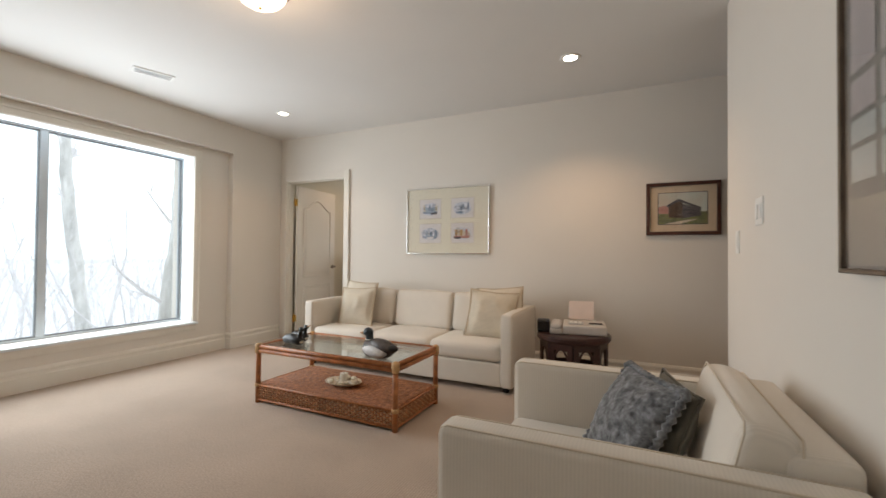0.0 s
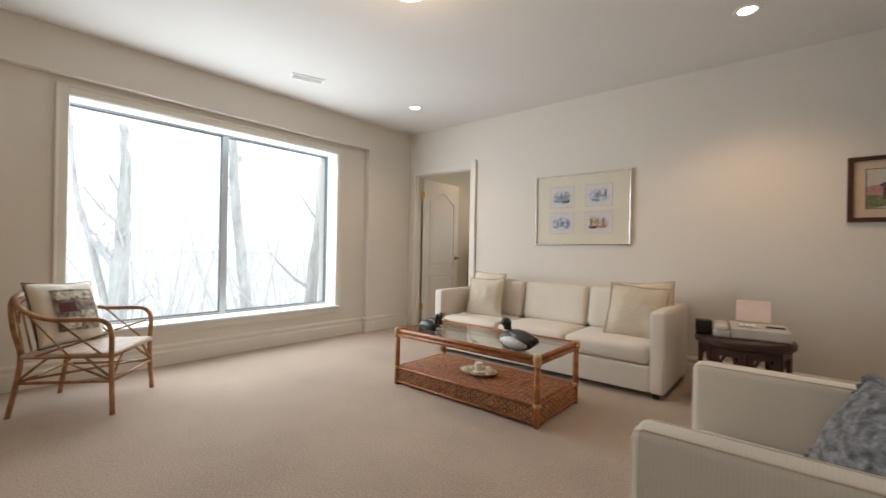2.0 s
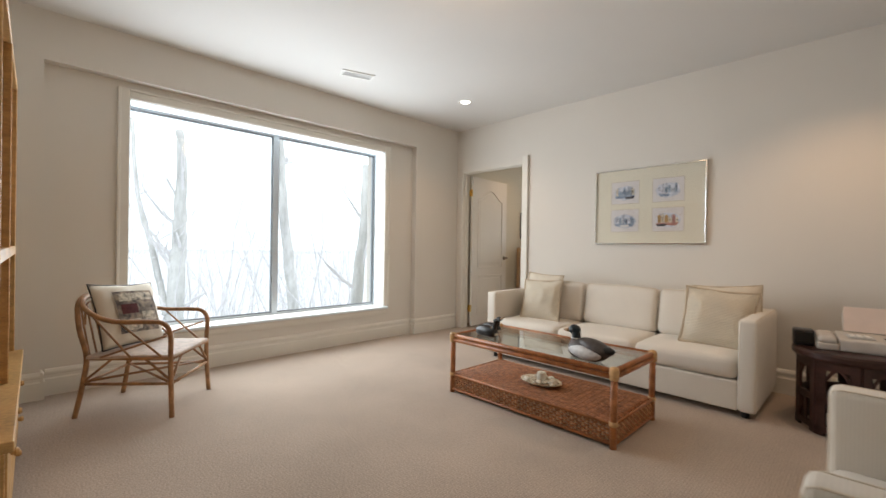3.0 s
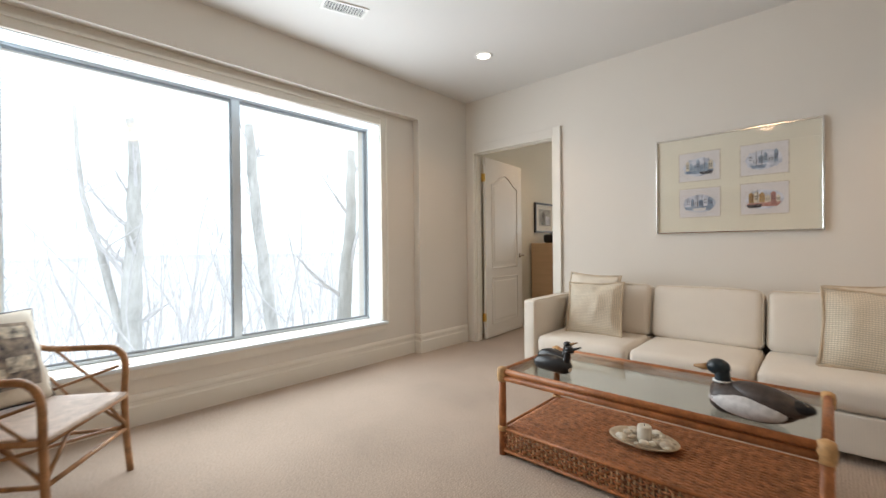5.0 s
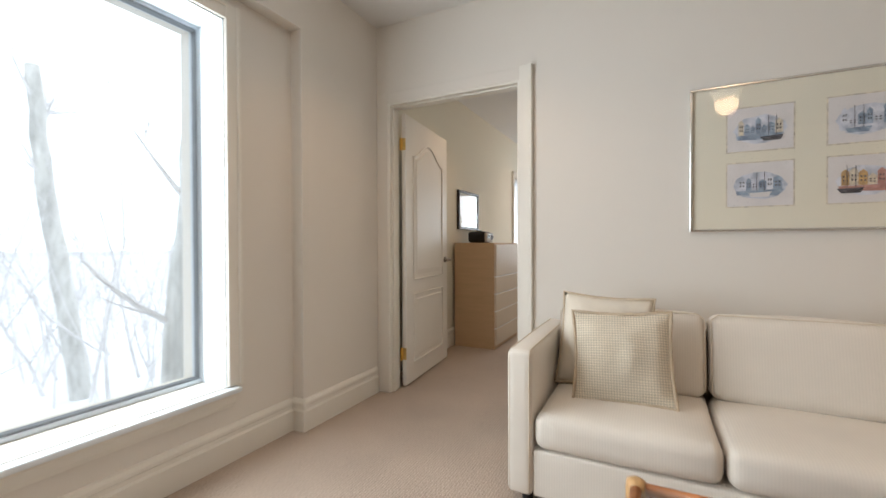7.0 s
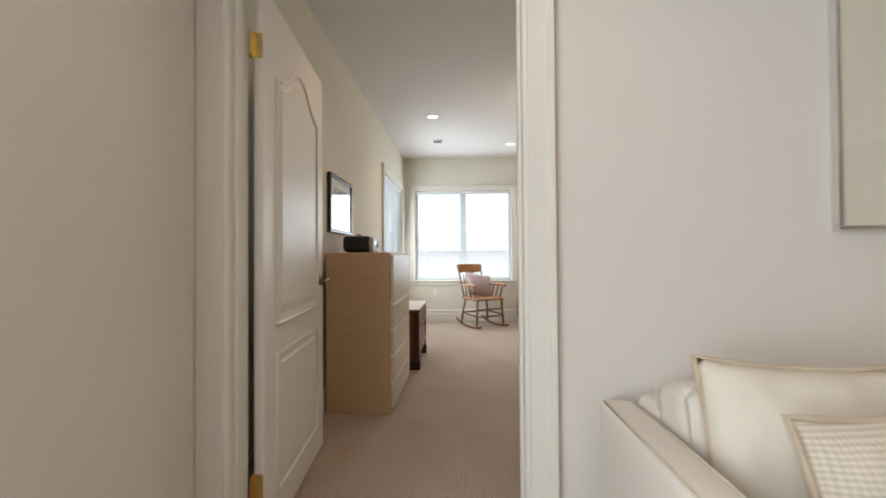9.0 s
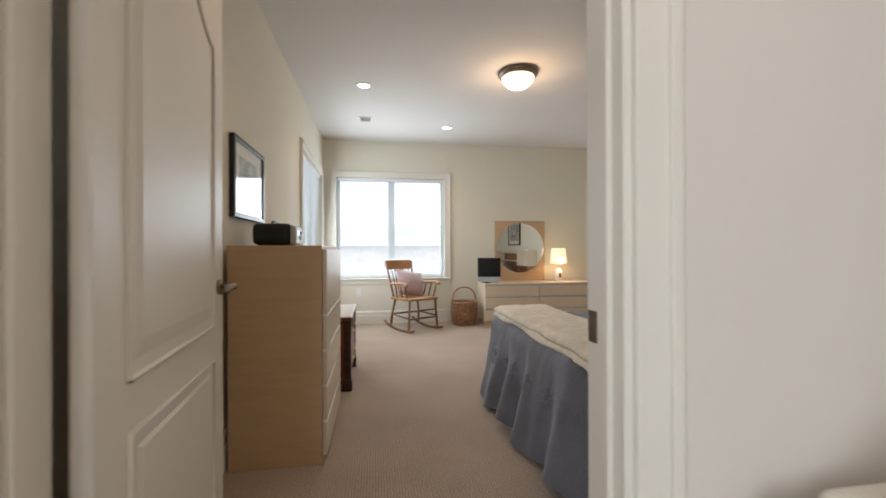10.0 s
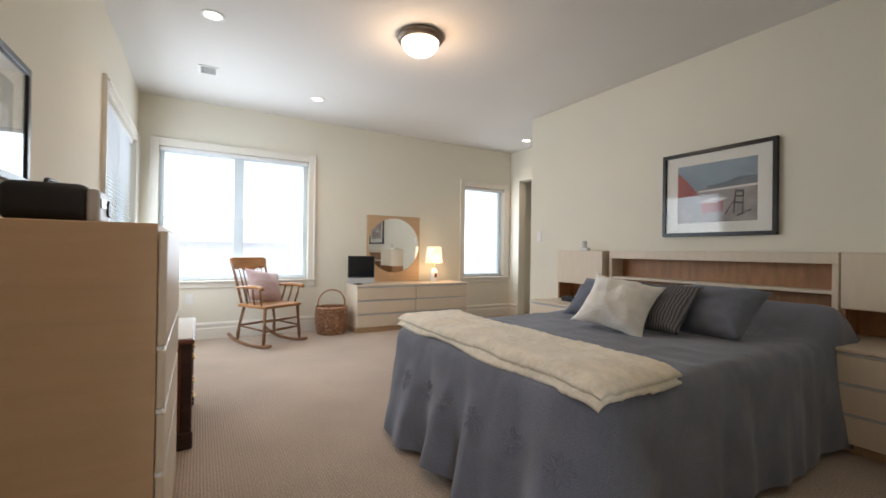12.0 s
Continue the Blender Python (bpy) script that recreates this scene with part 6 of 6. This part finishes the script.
# ---------- outdoors ----------
bm = bmesh.new()
xs = [-900, -300, -120, -70, -45, -32, -24, -18, -13, -9, -6, -3.95, 4, 12, 40, 150, 900]
ys = [-900, -300, -100, -50, -25, -12, -5, 0, 5, 10.5, 14, 20, 30, 50, 100, 300, 900]


def ground_z(x, y):
    return -1.0 - max(0.0, min(75.0, -x - 4)) * 0.11 - max(0.0, min(40.0, y - 10.5)) * 0.02 + 0.25 * noise.noise((x * 0.2, y * 0.2, 0))


gv = [[bm.verts.new((x, y, ground_z(x, y))) for y in ys] for x in xs]
for a, b in zip(gv, gv[1:]):
    for j in range(len(ys) - 1):
        bm.faces.new((a[j], a[j + 1], b[j + 1], b[j]))
structure("ground", bm, M_SNOW, "snow-covered wooded slope falling away from the house", True)


def branch(bm, rng, p, d, length, r, depth, sides):
    n = 5
    pts, rad = [p.copy()], [r]
    for i in range(n):
        d = (d + Vector((rng.uniform(-1, 1), rng.uniform(-1, 1), rng.uniform(-0.5, 0.8))) * 0.20).normalized()
        p = p + d * length / n
        pts.append(p.copy())
        rad.append(r * (1 - 0.75 * (i + 1) / n))
    add_tube(bm, pts, rad, sides, False)
    if depth:
        for k in range(rng.randint(2, 4)):
            i = rng.randint(1, n)
            dd = (d * 0.5 + Vector((rng.uniform(-1, 1), rng.uniform(-1, 1), rng.uniform(0.0, 0.9)))).normalized()
            branch(bm, rng, pts[i], dd, length * rng.uniform(0.4, 0.7), max(0.004, rad[i] * 0.55), depth - 1, max(4, sides - 2))


def bare_tree(path, radii, seed, limbs, label):
    t = thing("bare_tree", path[0][0], path[0][1], path[0][2], 0, label, "tree", "winter trees")
    o = Vector(path[0])
    rng = random.Random(seed)
    pts = spline([Vector(p) - o for p in path], 6)
    rad = [radii[0] + (radii[1] - radii[0]) * i / (len(pts) - 1) for i in range(len(pts))]
    pts = [p + Vector((rng.uniform(-1, 1), rng.uniform(-1, 1), 0)) * rad[0] * 0.12 for p in pts]
    part("trunk", tube(pts, rad, 12), M_BARK, t, "rough-barked trunk with haze paled into its colour", True)
    for k in range(limbs):
        i = rng.randint(len(pts) // 4, len(pts) - 2)
        bm = bmesh.new()
        d = Vector((rng.uniform(-0.6, 0.6), rng.uniform(-1, 1), rng.uniform(0.2, 1.0))).normalized()
        branch(bm, rng, pts[i].copy(), d, rng.uniform(0.7, 1.7), rad[i] * 0.35, 2, 6)
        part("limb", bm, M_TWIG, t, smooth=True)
    return t


bare_tree([(-11.2, 3.15, -2.3), (-11.1, 3.2, 0.3), (-11.0, 3.25, 2.0), (-11.0, 3.2, 3.75)], (0.23, 0.08), 3, 7, "bare forked winter tree with a broken top")
bare_tree([(-11.1, 3.0, -0.6), (-11.3, 2.75, 0.9), (-11.6, 2.5, 2.2), (-12.2, 2.45, 4.1)], (0.08, 0.035), 4, 5, "slender leaning winter stem beside a larger trunk")
bare_tree([(-11.1, 6.28, -2.3), (-11.0, 6.03, -0.4), (-10.9, 5.68, 2.16), (-10.85, 5.5, 4.06)], (0.18, 0.10), 5, 4, "bare winter trunk with a snapped top")
bare_tree([(-5.65, 4.62, -1.6), (-5.68, 4.72, 0.3), (-5.70, 4.86, 1.5), (-5.68, 4.86, 2.48)], (0.125, 0.06), 6, 4, "rough-barked bare trunk close to the window")
bare_tree([(-13.5, -0.6, -2.6), (-13.5, -0.5, 0.4), (-13.6, -0.2, 2.4)], (0.13, 0.04), 7, 6, "thin bare winter tree on the slope")
rng = random.Random(77)
bm = bmesh.new()
for i in range(420):
    x = -rng.uniform(8.5, 42)
    y = 3 + (x + 1) * rng.uniform(-0.95, 0.62) * -1 * (1 if rng.random() < 0.5 else -1) * 0.9
    g = ground_z(x, y)
    h = rng.uniform(1.6, 4.2) * (1 + 0.02 * -x)
    d = Vector((rng.uniform(-0.2, 0.2), rng.uniform(-0.25, 0.25), 1)).normalized()
    branch(bm, rng, Vector((x, y, g - 0.1)), d, h, rng.uniform(0.014, 0.042), 2, 5)
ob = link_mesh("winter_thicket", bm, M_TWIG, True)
tagged(ob, "thicket of thin saplings on the slope, haze paled into their colour", "thicket", kind="stuff")
bm = bmesh.new()
hz = [(-500, -700 + k * 90, -9 + 5.5 * (0.5 + 0.5 * noise.noise((k * 0.7, 1, 2)))) for k in range(18)]
lo = [bm.verts.new((x, y, -14)) for x, y, z in hz]
hi = [bm.verts.new((x - 25, y, z)) for x, y, z in hz]
bk2 = [bm.verts.new((x - 140, y, -14)) for x, y, z in hz]
for i in range(17):
    bm.faces.new((lo[i], lo[i + 1], hi[i + 1], hi[i]))
    bm.faces.new((hi[i], hi[i + 1], bk2[i + 1], bk2[i]))
structure("backdrop", bm, M_HAZEHILL, "low hills at the horizon with haze put into their colour", True)
nb = thing("neighbour_house", -4.2, 27, 0, 0, "low brick house in washed-out colour with a snowy roof beyond the trees", "house")
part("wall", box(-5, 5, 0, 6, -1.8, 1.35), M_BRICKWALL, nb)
bm = bmesh.new()
a = [bm.verts.new(v) for v in ((-5.4, -0.5, 1.30), (5.4, -0.5, 1.30), (5.4, 3, 2.6), (-5.4, 3, 2.6), (-5.4, 6.5, 1.30), (5.4, 6.5, 1.30))]
for f in ((0, 1, 2, 3), (3, 2, 5, 4), (0, 3, 4), (1, 5, 2), (0, 4, 5, 1)):
    bm.faces.new([a[i] for i in f])
part("roof", bm, M_SNOW, nb, "snow-covered roof")
